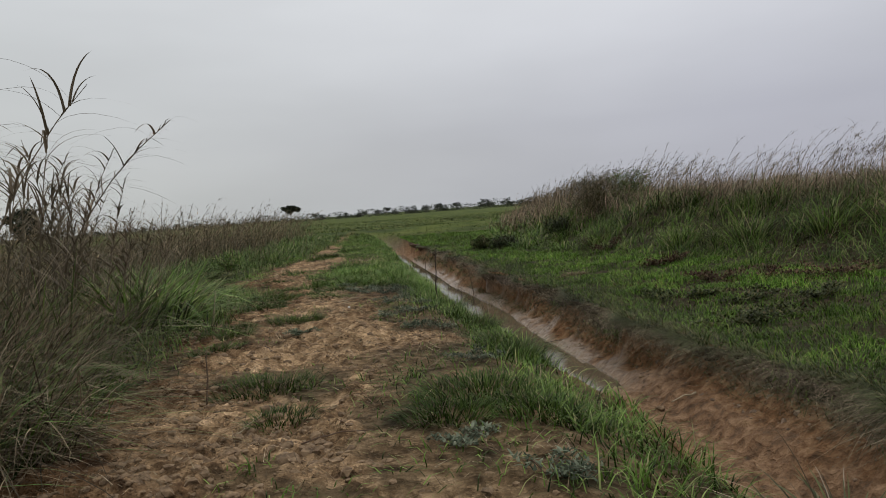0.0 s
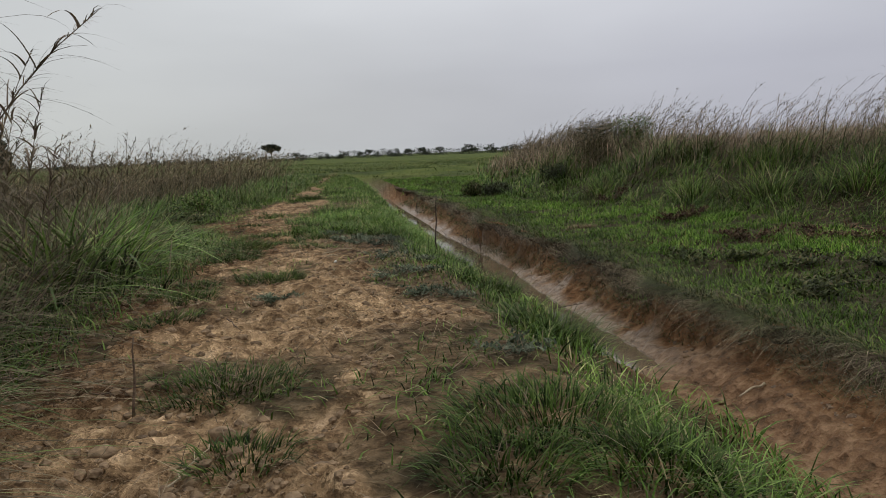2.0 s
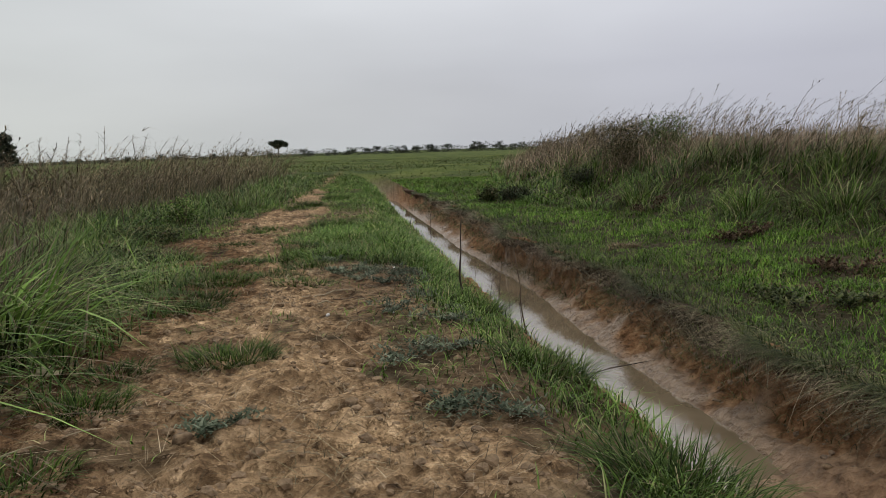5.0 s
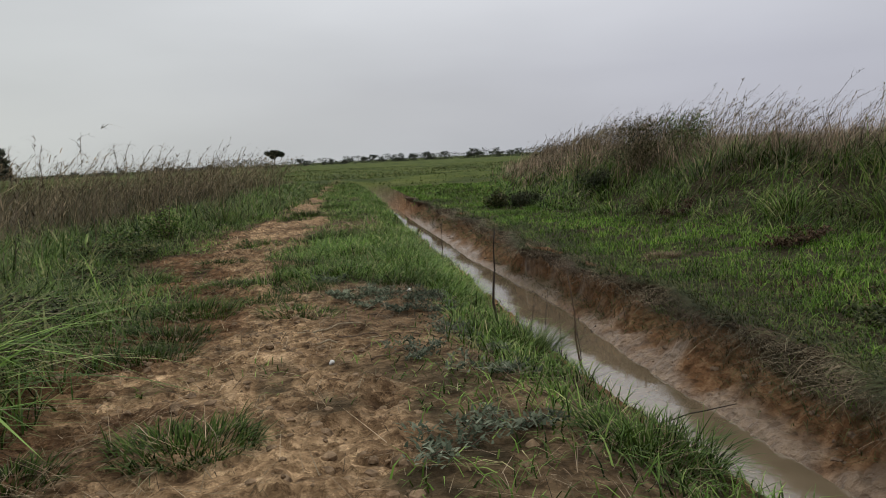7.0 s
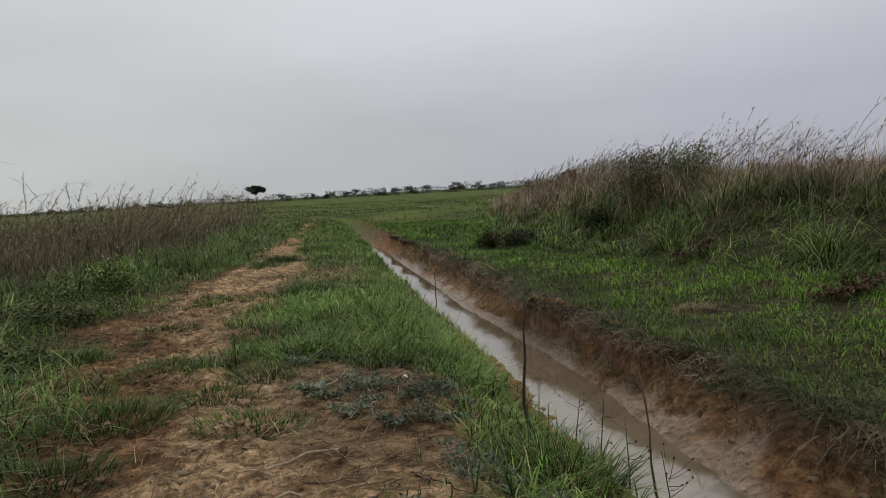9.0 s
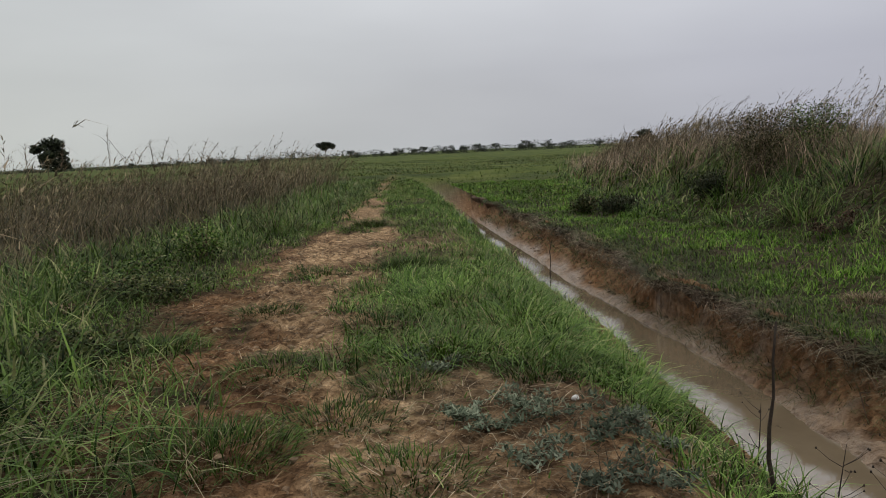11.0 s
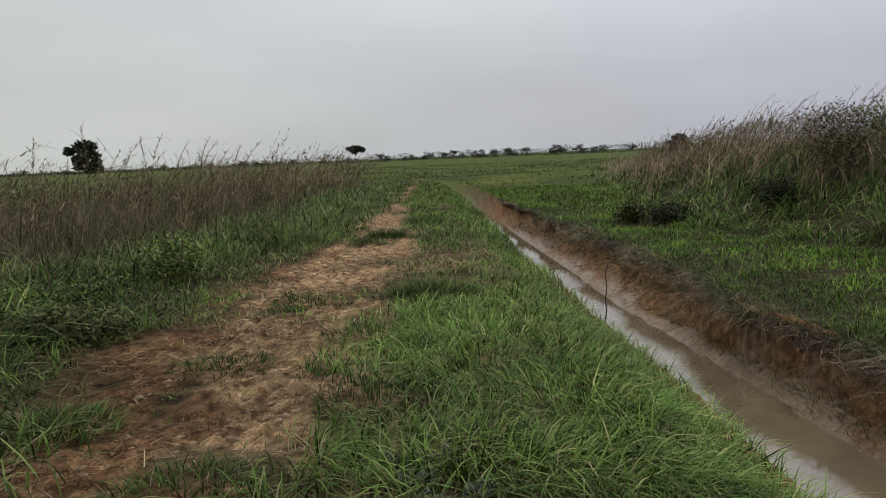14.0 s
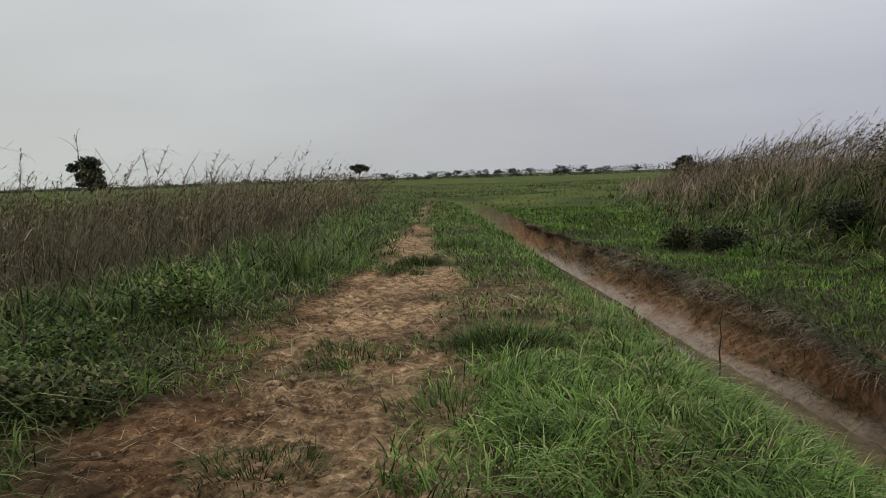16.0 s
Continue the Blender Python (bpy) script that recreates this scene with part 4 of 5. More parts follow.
v, f, a = blades(base, rng.uniform(-math.pi, math.pi, len(px)), rng.uniform(0.2, 0.9, len(px)), rng.uniform(0.3, 0.8, len(px)), rng.uniform(0.4, 0.8, len(px)), rng.uniform(0, 0.4, len(px)), 2, rng)
tagged(link_mesh("far_woods", v, f, M_TREELEAF, attr={"way": a}), "dark scrub and low woods along the horizon", "woods", kind="stuff")

# ---- bushes and weeds ----
def bush(seed, x, y, tall, wide, mat, label, leaves=2500, leaf=0.07, twigs=14):
    rng = np.random.default_rng(seed)
    z0 = float(ground_z(np.array([x]), np.array([y]))[0]) - 0.03
    top = empty("bush", x, y, z0)
    centres, radii = [], []
    for k in range(twigs):
        an, r = rng.uniform(0, 2 * math.pi), wide * 0.5 * rng.uniform(0.2, 0.95)
        tip = (math.cos(an) * r, math.sin(an) * r, tall * rng.uniform(0.55, 1.0) * (1 - 0.35 * r / wide))
        v, f, _ = tube([(tip[0] * 0.1, tip[1] * 0.1, -0.05), (tip[0] * 0.45, tip[1] * 0.45, tip[2] * 0.55), tip], [0.014, 0.009, 0.003], 5)
        link_mesh("branch", v, f, M_TWIG, top)
        centres.append((tip[0] * 0.85, tip[1] * 0.85, tip[2] * 0.82))
        radii.append((wide * 0.17, wide * 0.17, tall * 0.2))
        centres.append((tip[0] * 0.7, tip[1] * 0.7, tip[2] * 0.45))
        radii.append((wide * 0.2, wide * 0.2, tall * 0.24))
    v, f, a = leaf_cloud(rng, centres, radii, leaves, leaf)
    v[:, 2] = np.maximum(v[:, 2], 0.01)
    link_mesh("foliage", v, f, mat, top, attr={"way": a})
    return tagged(top, label, "bush")


bush(51, 8.1, 31.6, 1.0, 1.3, M_DARKLEAF, "dark tangled bush at the foot of the grassy bank", 2200)
bush(52, 5.9, 33.3, 0.65, 1.7, M_DARKLEAF, "low dark green bush in the meadow", 1800)
bush(53, 4.9, 33.9, 0.75, 1.2, M_DULL, "low grey-green bush in the meadow", 1500)
bush(54, 9.6, 31.5, 2.1, 2.6, M_TALL, "large brownish bush on the grassy bank", 6500, 0.055, 24)
bush(55, 11.2, 32.0, 1.9, 2.4, M_TALLG, "large olive green bush on the grassy bank", 5200, 0.055, 20)
bush(56, -3.6, 23.1, 0.8, 1.3, M_TALLG, "dark green bush at the edge of the path", 1400, 0.05, 9)
bush(57, -2.9, 17.2, 0.35, 1.2, M_DULL, "low leafy bush beside the path", 1500, 0.05)
bush(58, -3.3, 19.6, 0.45, 1.5, M_DULL, "low leafy bush beside the path", 2000, 0.05)
bush(59, -4.2, 21.0, 0.5, 1.6, M_TALLG, "low leafy bush beside the tall grass", 2200, 0.05)
bush(60, -2.3, 13.8, 0.5, 1.0, M_DARKLEAF, "dark green bush under the tall grass", 1500, 0.05)


def tuft(seed, x, y, radius, tall, count, mat, label, name="grass_tuft", group="grass tufts on the path", width=(0.006, 0.010)):
    rng = np.random.default_rng(seed)
    r, an = radius * np.sqrt(rng.uniform(0, 1, count)), rng.uniform(-math.pi, math.pi, count)
    px, py = x + r * np.cos(an) * 1.2, y + r * np.sin(an)
    z = ground_z(px, py)
    z0 = float(z.min())
    base = np.stack([px - x, py - y, z - z0 - 0.01], 1)
    lean = np.clip(0.15 + 0.6 * r / radius * rng.uniform(0.4, 1.2, count), 0, 0.9)
    v, f, a = blades(base, an + rng.normal(0, 0.7, count), lean, tall * rng.uniform(0.5, 1.15, count), rng.uniform(*width, count), rng.uniform(0.15, 0.7, count), 4, rng)
    top = empty(name, x, y, z0)
    link_mesh("leaves", v, f, mat, top, attr={"way": a})
    m = count // 7
    v, f, a = blades(base[:m], an[:m] + rng.normal(0, 0.9, m), np.clip(lean[:m] + 0.25, 0, 0.93), tall * rng.uniform(0.5, 1.2, m), rng.uniform(*width, m) * 0.8, rng.uniform(0.1, 0.6, m), 3, rng)
    link_mesh("dead_leaves", v, f, M_DEAD, top, attr={"way": a}, label="dry straw-coloured leaves")
    return tagged(top, label, "grass", group)


for k, (x, y, r, h, n) in enumerate([(0.15, 10.6, 0.30, 0.16, 420), (-0.5, 9.6, 0.26, 0.15, 330), (0.05, 21.6, 0.42, 0.30, 480), (-1.25, 27.9, 0.35, 0.28, 300), (-1.35, 21.2, 0.40, 0.15, 300),
                                    (-0.9, 14.6, 0.42, 0.20, 480), (-0.75, 13.4, 0.30, 0.16, 300), (0.45, 6.9, 0.38, 0.14, 420), (-0.55, 10.3, 0.2, 0.12, 180), (-0.7, 12.6, 0.32, 0.15, 320),
                                    (0.75, 5.8, 0.20, 0.12, 160), (2.15, 6.0, 0.42, 0.20, 520), (1.85, 5.5, 0.26, 0.17, 260), (2.5, 5.5, 0.3, 0.22, 320), (-0.35, 8.5, 0.25, 0.12, 220),
                                    (-2.3, 17.4, 0.42, 0.17, 420), (2.75, 8.7, 0.34, 0.36, 420), (2.45, 10.6, 0.3, 0.30, 320), (2.2, 13.4, 0.34, 0.34, 380), (-0.6, 31.3, 0.45, 0.25, 260), (1.2, 16.0, 0.3, 0.2, 200), (0.25, 14.2, 0.34, 0.12, 260), (-0.25, 15.1, 0.36, 0.13, 280), (0.1, 15.8, 0.3, 0.14, 240), (-0.95, 16.4, 0.34, 0.14, 260), (-0.1, 17.6, 0.36, 0.16, 260), (-0.4, 19.6, 0.4, 0.16, 280), (-1.5, 18.6, 0.34, 0.13, 240), (0.1, 19.0, 0.3, 0.18, 220)]):
    tuft(100 + k, x, y, r, h, int(n * 1.7), M_TUFT, "small tuft of green grass growing from the bare soil")

def grass_clump(seed, x, y, radius, tall, green, dry, mat, label, broad=1.0):
    """A coarse clump: living leaves, and dead stalks and leaves hanging out of it."""
    rng = np.random.default_rng(seed)
    z0 = float(ground_z(np.array([x]), np.array([y]))[0]) - 0.03
    top = empty("grass_clump", x, y, z0)
    for name, count, m, size, wide in (("leaves", green, mat, 1.0, 0.013 * broad), ("dead_leaves", dry, M_DEAD, 1.1, 0.009)):
        r, an = radius * np.sqrt(rng.uniform(0, 1, count)), rng.uniform(-math.pi, math.pi, count)
        base = np.stack([r * np.cos(an), r * np.sin(an), 0 * r], 1)
        base[:, 2] = ground_z(base[:, 0] + x, base[:, 1] + y) - z0 - 0.02
        lean = np.clip(0.1 + 0.75 * r / radius * rng.uniform(0.2, 1.2, count), 0, 0.92)
        v, f, a = blades(base, an + rng.normal(0, 0.6, count), lean, size * tall * rng.uniform(0.45, 1.15, count), wide * rng.uniform(0.6, 1.5, count), rng.uniform(0.15, 0.95, count), 6, rng)
        link_mesh(name, v, f, m, top, attr={"way": a}, label="dry straw-coloured leaves" if name == "dead_leaves" else "")
    return tagged(top, label, "grass", "coarse clumps beside the path")


for k, (x, y, r, h, g, d) in enumerate([(-1.0, 5.3, 0.5, 0.85, 130, 260), (-1.45, 6.3, 0.5, 1.05, 150, 260), (-2.05, 7.3, 0.55, 1.3, 160, 280), (-1.7, 5.7, 0.6, 1.3, 160, 300), (-2.0, 8.4, 0.6, 1.5, 180, 260), (-1.3, 4.7, 0.5, 0.9, 100, 240), (-2.1, 6.9, 0.6, 1.5, 160, 260), (-2.5, 12.6, 0.6, 1.3, 160, 200), (-3.4, 27.5, 0.6, 0.9, 200, 120), (-3.0, 30.5, 0.6, 0.85, 200, 100)]):
    grass_clump(140 + k, x, y, r, h, g, d, M_TALLG, "tangled clump of long green and straw-brown grass")
for k, (x, y, r, h) in enumerate([(-1.75, 9.9, 0.35, 1.4), (-1.6, 10.8, 0.35, 1.2), (-2.0, 11.6, 0.4, 1.2)]):
    grass_clump(160 + k, x, y, r, h, 190, 70, M_BANK, "coarse clump of long arching bright green leaves", 2.0)
for k, (x, y, r, h) in enumerate([(3.36, 3.62, 0.2, 0.5), (3.55, 3.85, 0.22, 0.58), (11.0, 20.5, 0.5, 1.1), (12.2, 18.6, 0.6, 1.2), (9.9, 22.6, 0.5, 1.0), (13.0, 17.0, 0.6, 1.3), (8.6, 27.0, 0.5, 0.9)]):
    grass_clump(170 + k, x, y, r, h, 200, 90, M_BANK if k > 1 else M_DULL, "coarse clump of arching green grass leaves" if k > 1 else "dark grass clump on the ditch bank", 1.3)


def leafy_weed(seed, x, y, radius, tall, mat, label, leaves=300, leaf=0.035, name="weed", group="silvery weeds"):
    rng = np.random.default_rng(seed)
    z0 = float(ground_z(np.array([x]), np.array([y]))[0]) - 0.01
    top = empty(name, x, y, z0)
    pts = []
    for k in range(7):
        an, r = rng.uniform(0, 2 * math.pi), radius * rng.uniform(0.5, 1.0)
        tip = (math.cos(an) * r, math.sin(an) * r, tall * rng.uniform(0.4, 1.0))
        tip = (tip[0], tip[1], tip[2] + float(ground_z(np.array([x + tip[0]]), np.array([y + tip[1]]))[0]) - z0)
        v, f, _ = tube([(0, 0, -0.02), (tip[0] * 0.5, tip[1] * 0.5, tip[2] * 0.7 + 0.01), tip], [0.004, 0.003, 0.0015], 5)
        link_mesh("stem", v, f, M_TWIG, top)
        m = leaves // 7
        s = rng.uniform(0.25, 1.0, m)
        pts.append(np.stack([tip[0] * s, tip[1] * s, tip[2] * np.minimum(s * 1.2, 1.0)], 1) + rng.normal(0, radius * 0.12, (m, 3)) * (1, 1, 0.25))
    base = np.concatenate(pts)
    base[:, 2] = np.maximum(base[:, 2], ground_z(base[:, 0] + x, base[:, 1] + y) - z0 + 0.008)
    n = len(base)
    v, f, a = blades(base, rng.uniform(-math.pi, math.pi, n), rng.uniform(0.5, 0.95, n), leaf * rng.uniform(0.7, 1.4, n), leaf * rng.uniform(0.35, 0.6, n), rng.uniform(0, 0.5, n), 3, rng)
    link_mesh("leaves", v, f, mat, top, attr={"way": a})
    return tagged(top, label, "weed", group)


for k, (x, y, r) in enumerate([(1.44, 10.3, 0.32), (1.7, 10.5, 0.3), (1.95, 9.25, 0.33), (1.65, 9.35, 0.25), (0.46, 9.05, 0.24), (1.75, 11.6, 0.34), (1.35, 12.2, 0.28), (1.55, 13.0, 0.36), (1.8, 12.6, 0.3), (1.5, 14.0, 0.3), (1.0, 15.3, 0.25), (0.45, 16.1, 0.28), (0.6, 15.0, 0.2), (0.25, 16.5, 0.22), (2.2, 7.2, 0.3), (1.9, 5.0, 0.26), (2.3, 4.4, 0.25), (0.9, 14.3, 0.28), (1.3, 14.6, 0.32), (1.1, 15.0, 0.3), (1.55, 15.1, 0.3), (0.75, 14.8, 0.24), (1.7, 14.7, 0.26), (1.2, 14.0, 0.24)]):
    leafy_weed(200 + k, x, y, r, 0.09, M_SILVER, "low silvery grey-green weed creeping over the bank soil", 330)
for k, (x, y, r, h) in enumerate([(8.1, 19.5, 0.6, 0.32), (8.7, 19.7, 0.45, 0.3), (8.4, 25.2, 0.7, 0.3), (7.9, 15.5, 0.6, 0.2), (8.9, 15.3, 0.7, 0.22), (9.6, 14.6, 0.7, 0.22), (10.4, 14.4, 0.7, 0.22), (6.3, 14.1, 0.55, 0.15), (6.9, 13.9, 0.55, 0.16), (6.2, 10.9, 0.6, 0.15), (7.0, 11.6, 0.6, 0.15), (7.4, 13.0, 0.6, 0.16), (8.3, 12.4, 0.6, 0.16)]):
    leafy_weed(240 + k, x, y, r, h, M_BROWNLEAF if k < 7 else M_DULL, "withered brown weed lying in the meadow grass" if k < 7 else "half-dried grey-green weed in the meadow grass", 420, 0.07, "withered_weed", "withered weeds in the meadow")
leafy_weed(260, -3.8, 18.9, 0.35, 0.2, M_STRAW, "weed with pale dried leaves beside the tall grass", 120, 0.07, "pale_weed", "pale weeds")
leafy_weed(261, -2.9, 20.6, 0.3, 0.2, M_DULL, "low grey-green weed at the path edge", 200, 0.05, "weed", "green weeds")


def dry_weed(seed, x, y, tall, spread):
    """A dead stem with side twigs and small dark seed heads."""
    rng = np.random.default_rng(seed)
    z0 = float(ground_z(np.array([x]), np.array([y]))[0]) - 0.04
    top = empty("dead_weed", x, y, z0)
    lean = rng.uniform(-0.2, 0.25) * tall
    v, f, _ = tube([(0, 0, 0), (lean * 0.4, 0, tall * 0.5), (lean, 0.02, tall)], [0.005, 0.004, 0.0015], 5)
    link_mesh("stem", v, f, M_STICK, top)
    for k in range(8):
        s = rng.uniform(0.35, 0.95)
        an = rng.uniform(0, 2 * math.pi)
        a = (lean * s * s, 0, tall * s)
        b = (a[0] + math.cos(an) * spread, a[1] + math.sin(an) * spread, a[2] + spread * rng.uniform(0.3, 1.0))
        v, f, _ = tube([a, ((a[0] + b[0]) / 2, (a[1] + b[1]) / 2, (a[2] + b[2]) / 2 - 0.01), b], [0.002, 0.0018, 0.001], 4)
        twig = link_mesh("twig", v, f, M_STICK, top)
        v, f = lump_mesh(rng, 0.006, 1, 1.4)
        link_mesh("seed_head", v + np.array(b), f, M_STICK, twig)
    return tagged(top, "dead dark weed with small seed heads on the ditch bank", "weed", "dead weeds on the ditch bank")


for k, (x, y, h) in enumerate([(2.55, 13.75, 0.62), (2.65, 13.45, 0.55), (2.5, 14.2, 0.5), (2.7, 12.9, 0.5), (2.4, 14.9, 0.45)]):
    dry_weed(300 + k, x, y, h, 0.13)

# ---- tall reeds ----
def reed(seed, tall, lean, leaves, mat=M_REED, plume=True, long_leaf=0.5, thick=0.006, hook=0.0, broad=1.0):
    """A bent reed with drooping leaves and a loose feathery head, rooted at its origin and leaning to +x."""
    rng = np.random.default_rng(seed)
    top = empty("reed")
    path = [((lean * s**1.8 + hook * s**7) * tall, 0.04 * math.sin(3 * s) * tall, tall * (s - 0.25 * lean * s**3)) for s in np.linspace(0, 1, 8)]
    v, f, _ = tube(path, list(np.linspace(thick, thick * 0.25, 8)), 5)
    link_mesh("stem", v, f, mat, top, attr={"way": np.repeat(np.linspace(0, 1, 8), 5)})
    for k in range(leaves):
        s = rng.uniform(0.3, 0.95)
        i = min(int(s * 7), 6)
        p = np.array(path[i]) * (1 - (s * 7 - i)) + np.array(path[i + 1]) * (s * 7 - i)
        an = rng.choice([0.0, math.pi]) + rng.normal(0, 0.9)
        v, f, a = blades(p[None], np.array([an]), np.array([rng.uniform(0.25, 0.7)]), np.array([long_leaf * rng.uniform(0.6, 1.3)]), np.array([rng.uniform(0.008, 0.016) * broad]), np.array([rng.uniform(0.2, 1.5)]), 7, rng)
        link_mesh("leaf", v, f, mat, top, attr={"way": a})
    if plume:
        m = 36
        s = rng.uniform(0.62, 1.0, m)
        i = np.clip((s * 7).astype(int), 0, 6)
        pa = np.array(path)
        p = pa[i] * (1 - (s * 7 - i))[:, None] + pa[i + 1] * (s * 7 - i)[:, None]
        v, f, a = blades(p, rng.normal(0, 1.0, m), rng.uniform(0.2, 0.75, m), rng.uniform(0.07, 0.30, m) * (1.25 - s + 0.3), rng.uniform(0.006, 0.013, m), rng.uniform(0.3, 1.5, m), 3, rng)
        link_mesh("plume", v, f, M_PLUME, top, attr={"way": a})
    return top


def plant(kind, x, y, turn, label, group, size=1.0, tilt=0.0):
    z0 = float(ground_z(np.array([x]), np.array([y]))[0]) - 0.03
    ob = copy_thing(kind, pose(x, y, z0, tilt, 0, turn))
    ob.scale = (size, size, size)
    return tagged(ob, label, "reed", group)


kinds = [reed(400 + k, 2.1 + 0.12 * k, 0.30 + 0.09 * (k % 4), 3, M_REED, True, 0.5, 0.006, 0.10) for k in range(6)]
rng = np.random.default_rng(45)
spots = []
for k in range(250):
    y = 13 + 38 * rng.uniform(0, 1) ** 1.1
    spots.append((float(tall_right(y)) + 1.9 + 4.5 * rng.uniform(0, 1), y))
for k, kind in enumerate(kinds):
    x, y = spots.pop()
    kind.matrix_basis = pose(x, y, float(ground_z(np.array([x]), np.array([y]))[0]) - 0.03, 0, 0, rng.normal(-10, 40))
    tagged(kind, "tall dry reed with a loose feathery head", "reed", "reeds on the bank beyond the ditch")
for k, (x, y) in enumerate(spots):
    plant(kinds[k % 6], x, y, rng.normal(-10, 40), "tall dry reed with a loose feathery head", "reeds on the bank beyond the ditch", rng.uniform(0.60, 0.92))
wispy = [reed(440 + k, 1.9 + 0.2 * k, 0.08 + 0.07 * k, 22, M_REED, k > 0, 0.27, 0.006, 0.10) for k in range(3)]
for k, kind in enumerate(wispy):
    x, y = (-5.3, -5.9, -4.4)[k], (28.2, 31.0, 28.0)[k]
    kind.matrix_basis = pose(x, y, float(ground_z(np.array([x]), np.array([y]))[0]) - 0.03, 0, 0, 20 * k - 15)
    tagged(kind, "tall dry reed rising from the brown grass", "reed", "reeds beside the path")
left_spots = [(-6.6, 29.8, 1.05), (-6.9, 29.5, 1.13), (-5.8, 29.4, 1.01), (-5.2, 28.8, 0.97), (-8.4, 26.3, 1.09), (-8.0, 26.8, 1.01), (-4.8, 29.6, 0.92), (-4.4, 30.6, 0.92), (-6.3, 28.6, 1.09), (-5.5, 30.2, 1.01), (-5.0, 30.0, 1.05), (-7.4, 29.0, 1.01), (-4.1, 29.0, 0.84), (-3.9, 30.8, 0.88), (-7.0, 27.0, 0.97), (-9.0, 28.0, 1.09), (-4.5, 27.9, 0.88), (-6.0, 30.6, 1.09)]
for k in range(60):
    y = 9 + 32 * rng.uniform(0, 1)
    left_spots.append((float(tall_left(y)) - 0.5 - 6 * rng.uniform(0, 1) ** 1.4, y, rng.uniform(0.62, 0.92)))
for k, (x, y, s) in enumerate(left_spots):
    plant(kinds[(k * 5 + 1) % 6] if k % 7 == 0 else wispy[k % 3], x, y, rng.normal(10, 80), "tall dry reed rising from the brown grass", "reeds beside the path", s)

# the high bare reeds by the start of the path
big = [reed(420, 3.1, 0.42, 34, M_REED, False, 0.62, 0.012, 0.0, 2.0), reed(421, 2.85, 0.50, 30, M_REED, True, 0.42, 0.011, 0.0, 1.5), reed(422, 2.3, 0.12, 26, M_REED, False, 0.5, 0.009, 0.0, 1.6), reed(423, 2.1, 0.25, 22, M_REED, True, 0.42, 0.008, 0.0, 1.4)]
for kind, x, y, turn in ((big[0], -2.5, 7.9, 5), (big[1], -2.05, 8.4, 8), (big[2], -2.15, 8.0, 40), (big[3], -1.8, 9.2, -20)):
    kind.matrix_basis = pose(x, y, float(ground_z(np.array([x]), np.array([y]))[0]) - 0.03, 0, 0, turn)
    tagged(kind, "high withered reed with drooping dry leaves beside the path", "reed", "high reeds at the start")
for k, (x, y, turn, s) in enumerate([(-1.75, 8.3, 40, 0.9), (-1.55, 8.9, 0, 0.75), (-1.95, 8.8, 110, 0.95), (-2.2, 9.3, -20, 1.0), (-1.6, 9.5, 60, 0.7), (-2.5, 10.2, 15, 0.95), (-2.1, 10.1, 160, 0.85), (-1.9, 9.7, 200, 0.8), (-2.7, 10.9, 30, 0.9), (-2.3, 11.6, -10, 0.8), (-2.0, 8.2, 10, 1.1), (-2.35, 8.6, 20, 1.15), (-2.6, 9.4, 90, 1.05), (-3.0, 10.4, 5, 1.0), (-3.3, 11.5, 45, 0.95), (-2.9, 12.4, -15, 0.85), (-2.2, 12.4, 30, 0.7), (-2.4, 13.4, 75, 0.75), (-3.9, 13.0, 20, 0.9), (-3.3, 14.6, 0, 0.8)] + [(-2.0 - 0.11 * (k % 9), 6.9 + 0.23 * k, 67 * k % 360, 0.85 + 0.05 * (k * 5 % 8)) for k in range(16)]):
    plant(big[2 + k % 2], x, y, turn, "withered reed with drooping dry leaves beside the path", "high reeds at the start", s)
snapped = reed(430, 2.3, 0.05, 3, M_REED, False, 0.35)
snapped.matrix_basis = pose(-8.05, 29.6, float(ground_z(np.array([-8.05]), np.array([29.6]))[0]), 0, 0, 10)
v, f, _ = tube([(0.115, 0.0, 2.25), (0.35, 0.0, 1.85), (0.5, 0.02, 1.5)], [0.005, 0.004, 0.002], 5)
link_mesh("broken_tip", v, f, M_REED, snapped)
tagged(snapped, "dry reed stem snapped over near its top", "reed", "reeds beside the path")

# ---- sticks, stalks and stones ----
def stick(name, a, b, radius, mat, label, category="stick", bend=0.03, knots=7, seed=0, group=""):
    rng = np.random.default_rng(seed + 500)
    pa, pb = np.array(a, float), np.array(b, float)
    pts, rad = [], []
    for k in range(knots):
        s = k / (knots - 1)
        wob = rng.normal(0, bend, 3) * (0 if k in (0, knots - 1) else 1) * np.linalg.norm(pb - pa) * 0.4
        pts.append(tuple((pb - pa) * s + wob))
        rad.append(radius * (1 - 0.55 * s) * rng.uniform(0.85, 1.2))
    v, f, _ = tube(pts, rad, 6)
    ob = link_mesh(name, v, f, mat, smooth=True)
    ob.location = a
    return tagged(ob, label, category, group)


def on(x, y, dz=0.0):
    return (x, y, float(ground_z(np.array([x]), np.array([y]))[0]) + dz)


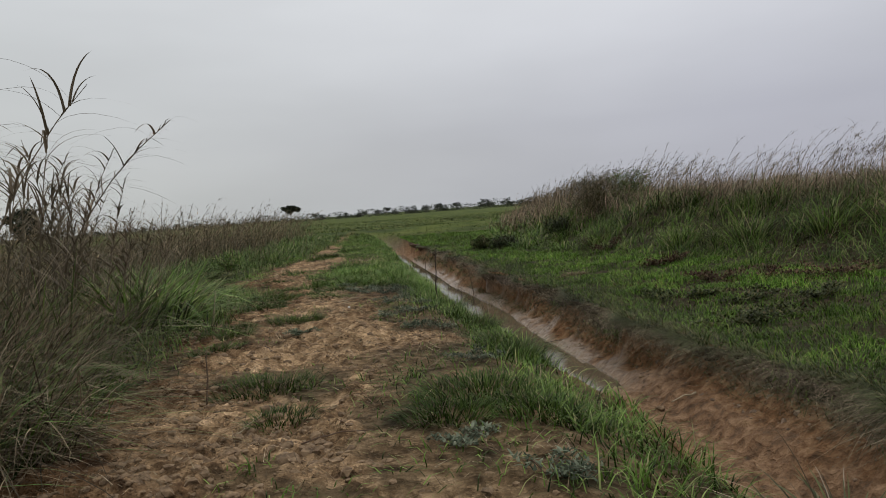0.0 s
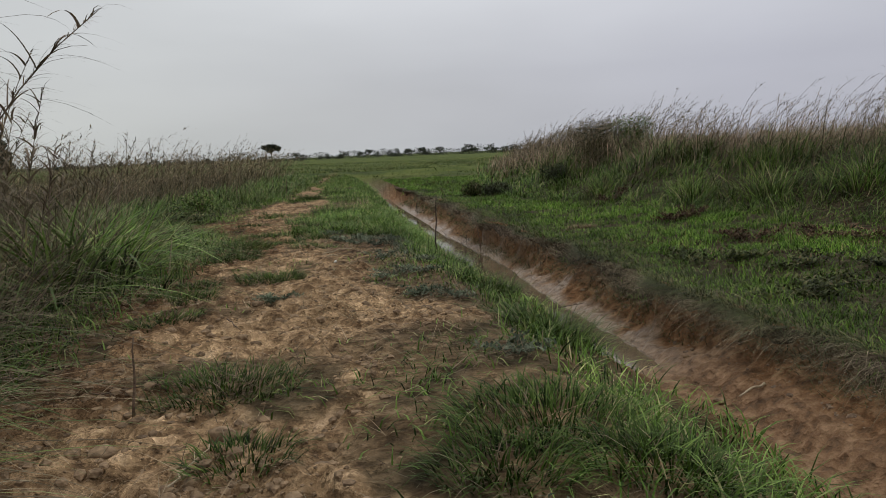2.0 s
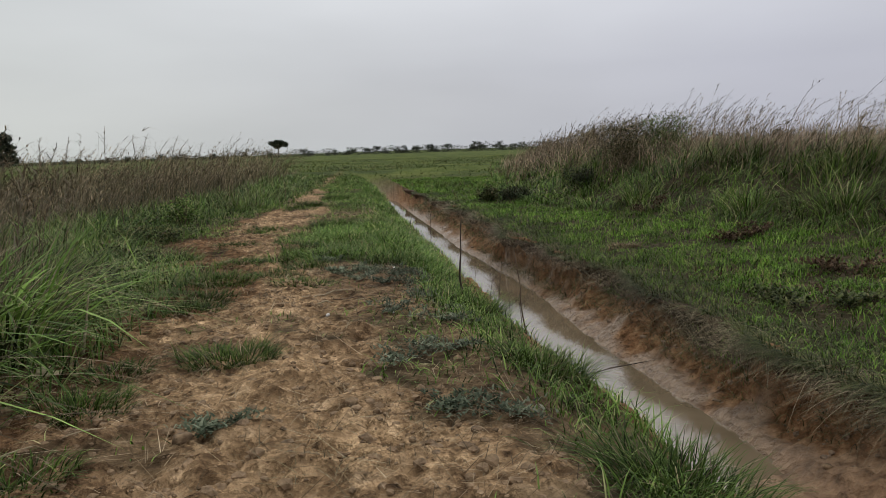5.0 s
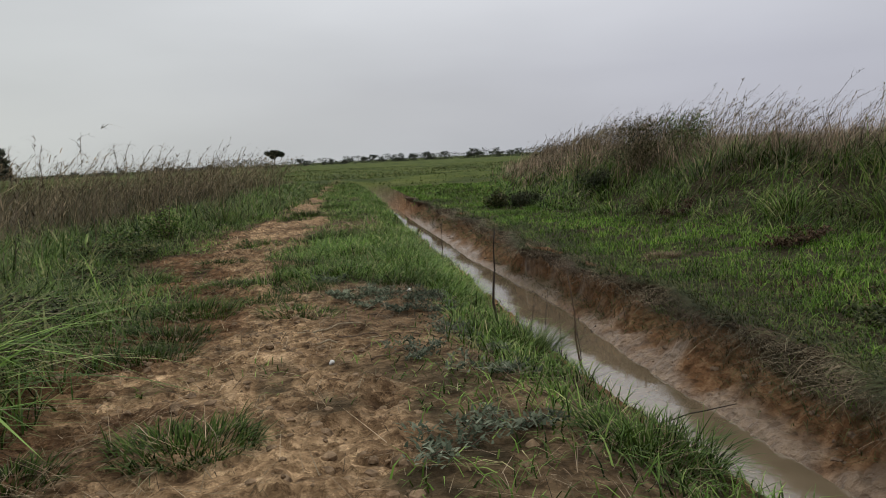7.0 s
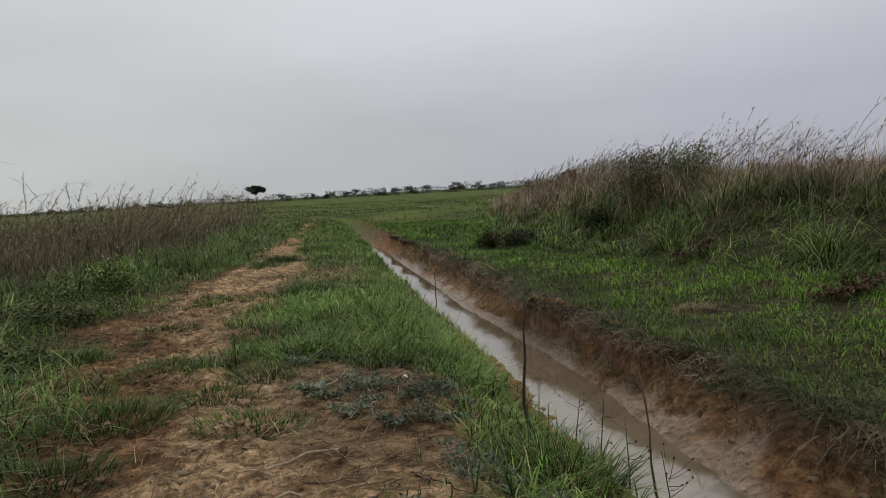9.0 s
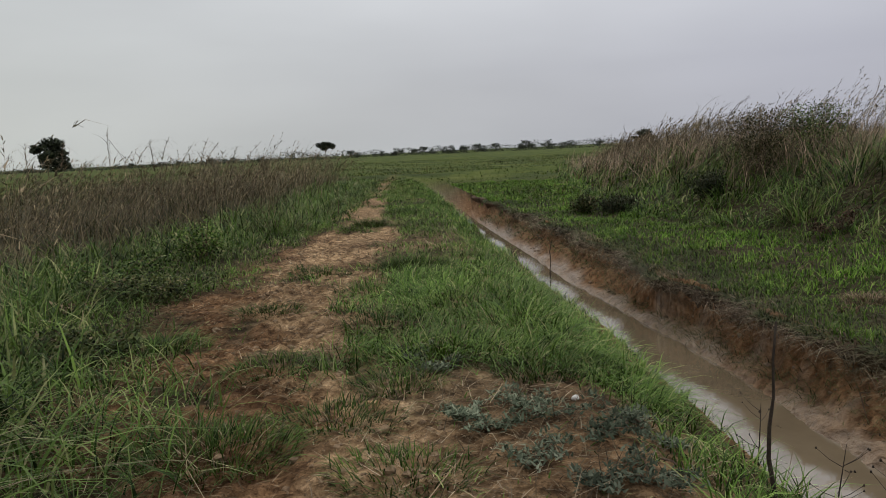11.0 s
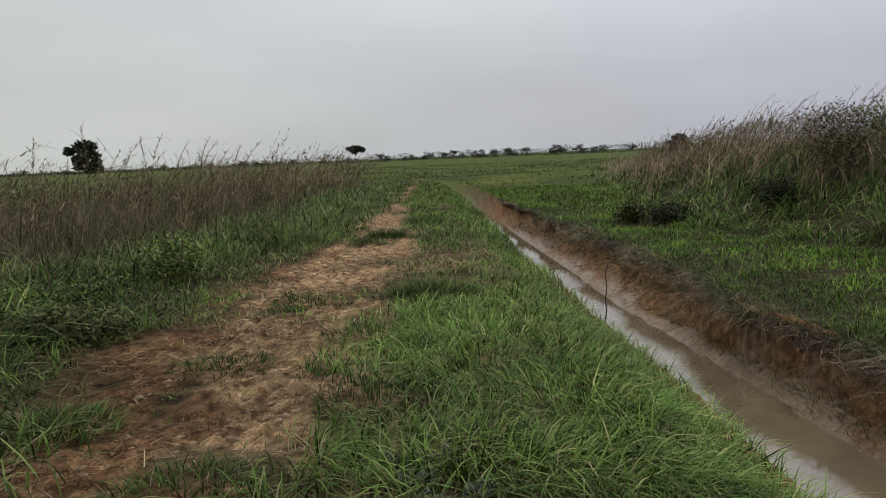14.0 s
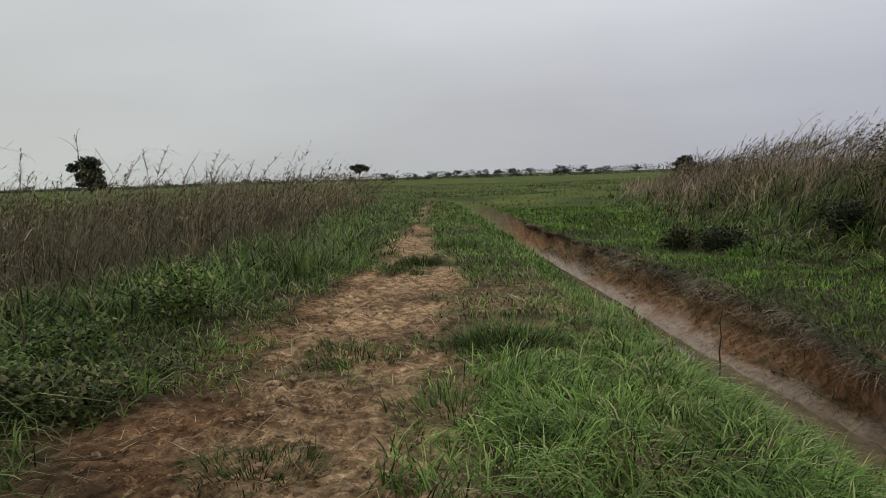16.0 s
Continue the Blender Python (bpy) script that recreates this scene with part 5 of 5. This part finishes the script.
stick("upright_stick", on(2.15, 14.2, -0.1), (2.19, 14.22, 0.9), 0.013, M_STICK, "thin charred stick standing upright on the ditch bank")
stick("leaning_stick", on(2.86, 13.42, -0.08), (2.69, 13.35, 0.6), 0.010, M_TWIG, "thin brown stick leaning out of the ditch bank", seed=1)
stick("floating_stick", (3.35, 13.42, -0.905), (4.32, 13.54, -0.80), 0.009, M_STICK, "thin dark stick lying across the muddy water", seed=2)
stick("far_stick", on(2.15, 22.0, -0.1), (2.2, 22.0, 0.35), 0.010, M_STICK, "thin dark stick standing on the ditch bank", seed=3)
stick("pale_stalk", on(-1.05, 11.0, -0.02), (-0.98, 11.05, 0.72), 0.012, M_PALESTALK, "pale dry stalk standing beside the path", "stalk", seed=4)
stick("brown_stalk", on(0.05, 6.56, -0.02), (0.08, 6.58, 0.68), 0.008, M_TWIG, "thin brown stalk standing on the path", "stalk", seed=5)
stick("dark_stalk", on(-2.35, 30.6, -0.02), (-2.3, 30.6, 1.0), 0.012, M_TWIG, "dark stalk standing beside the path", "stalk", seed=6)
stick("dark_stalk", on(-4.3, 21.0, -0.02), (-4.25, 21.0, 1.1), 0.010, M_TWIG, "dark stalk standing beside the path", "stalk", seed=7)
stick("root", on(4.75, 18.2, 0.05), on(4.45, 17.2, 0.0), 0.012, M_TWIG, "bare root sticking out of the ditch lip", "root", 0.2, seed=8)
stick("pale_stalk", on(4.95, 9.3, 0.02), (4.55, 9.0, -0.75), 0.014, M_PALESTALK, "pale dead stalk leaning against the ditch wall", "stalk", 0.08, seed=9)
rng = np.random.default_rng(77)
for k, (x, y, turn, length, r) in enumerate([(0.34, 13.3, 15, 0.55, 0.011), (0.95, 12.5, 50, 0.45, 0.008), (0.7, 13.0, -20, 0.5, 0.007), (0.56, 12.8, 8, 0.5, 0.009), (1.0, 12.1, 35, 0.35, 0.006), (1.3, 12.9, -55, 0.6, 0.006), (0.6, 15.1, 60, 0.5, 0.010), (1.6, 14.3, -50, 0.5, 0.006),
                                           (-0.3, 6.9, 20, 0.45, 0.006), (0.5, 5.6, 75, 0.35, 0.005), (0.9, 5.2, 10, 0.5, 0.006), (-1.4, 15.6, 40, 0.4, 0.006), (-0.6, 8.9, 30, 0.5, 0.006), (-2.6, 18.8, 45, 0.5, 0.007), (0.2, 8.2, -60, 0.3, 0.005), (2.2, 9.0, -40, 0.7, 0.006)]):
    a = on(x, y, 0.02)
    e = on(x + length * math.cos(radians(turn)), y + length * math.sin(radians(turn)), 0.03)
    stick("twig", a, e, r, M_TWIG if k % 3 else M_PALESTALK, "dry broken twig lying on the soil", "twig", 0.08, seed=20 + k, group="twigs on the path")


def stone(seed, x, y, size, mat, label, category="stone", name="stone", flat=0.7, sink=0.3):
    v, f = lump_mesh(np.random.default_rng(seed), size, 2, flat)
    ob = link_mesh(name, v, f, mat, smooth=True)
    ob.location = on(x, y, size * flat * (1 - sink))
    return tagged(ob, label, category)


stone(601, 1.35, 15.35, 0.026, M_STONE, "small white stone on the dry grass mound")
stone(602, 1.33, 12.1, 0.018, M_STONE, "small white stone on the path soil")
stone(603, 0.72, 12.2, 0.02, M_STONE, "small white stone on the path soil")
stone(604, -1.05, 10.4, 0.12, M_ROCK, "flat sandy stone half sunk in the path", flat=0.2)
tuft(650, 6.05, 20.0, 0.28, 0.16, 420, M_STRAW, "sandy-brown clump of dead grass in the meadow", "dead_grass_tuft", "dead tufts")
for k, (x, y, s) in enumerate([(0.93, 4.9, 0.065), (0.1, 6.0, 0.06), (0.6, 6.15, 0.07), (0.3, 8.9, 0.05), (-0.2, 8.1, 0.05), (4.55, 9.4, 0.06), (4.75, 10.7, 0.04)]):
    tagged(stone(620 + k, x, y, s, M_CLOD, "rounded dry clod of red-brown soil", "clod", "earth_clod", 0.5, 0.75), group="clods")
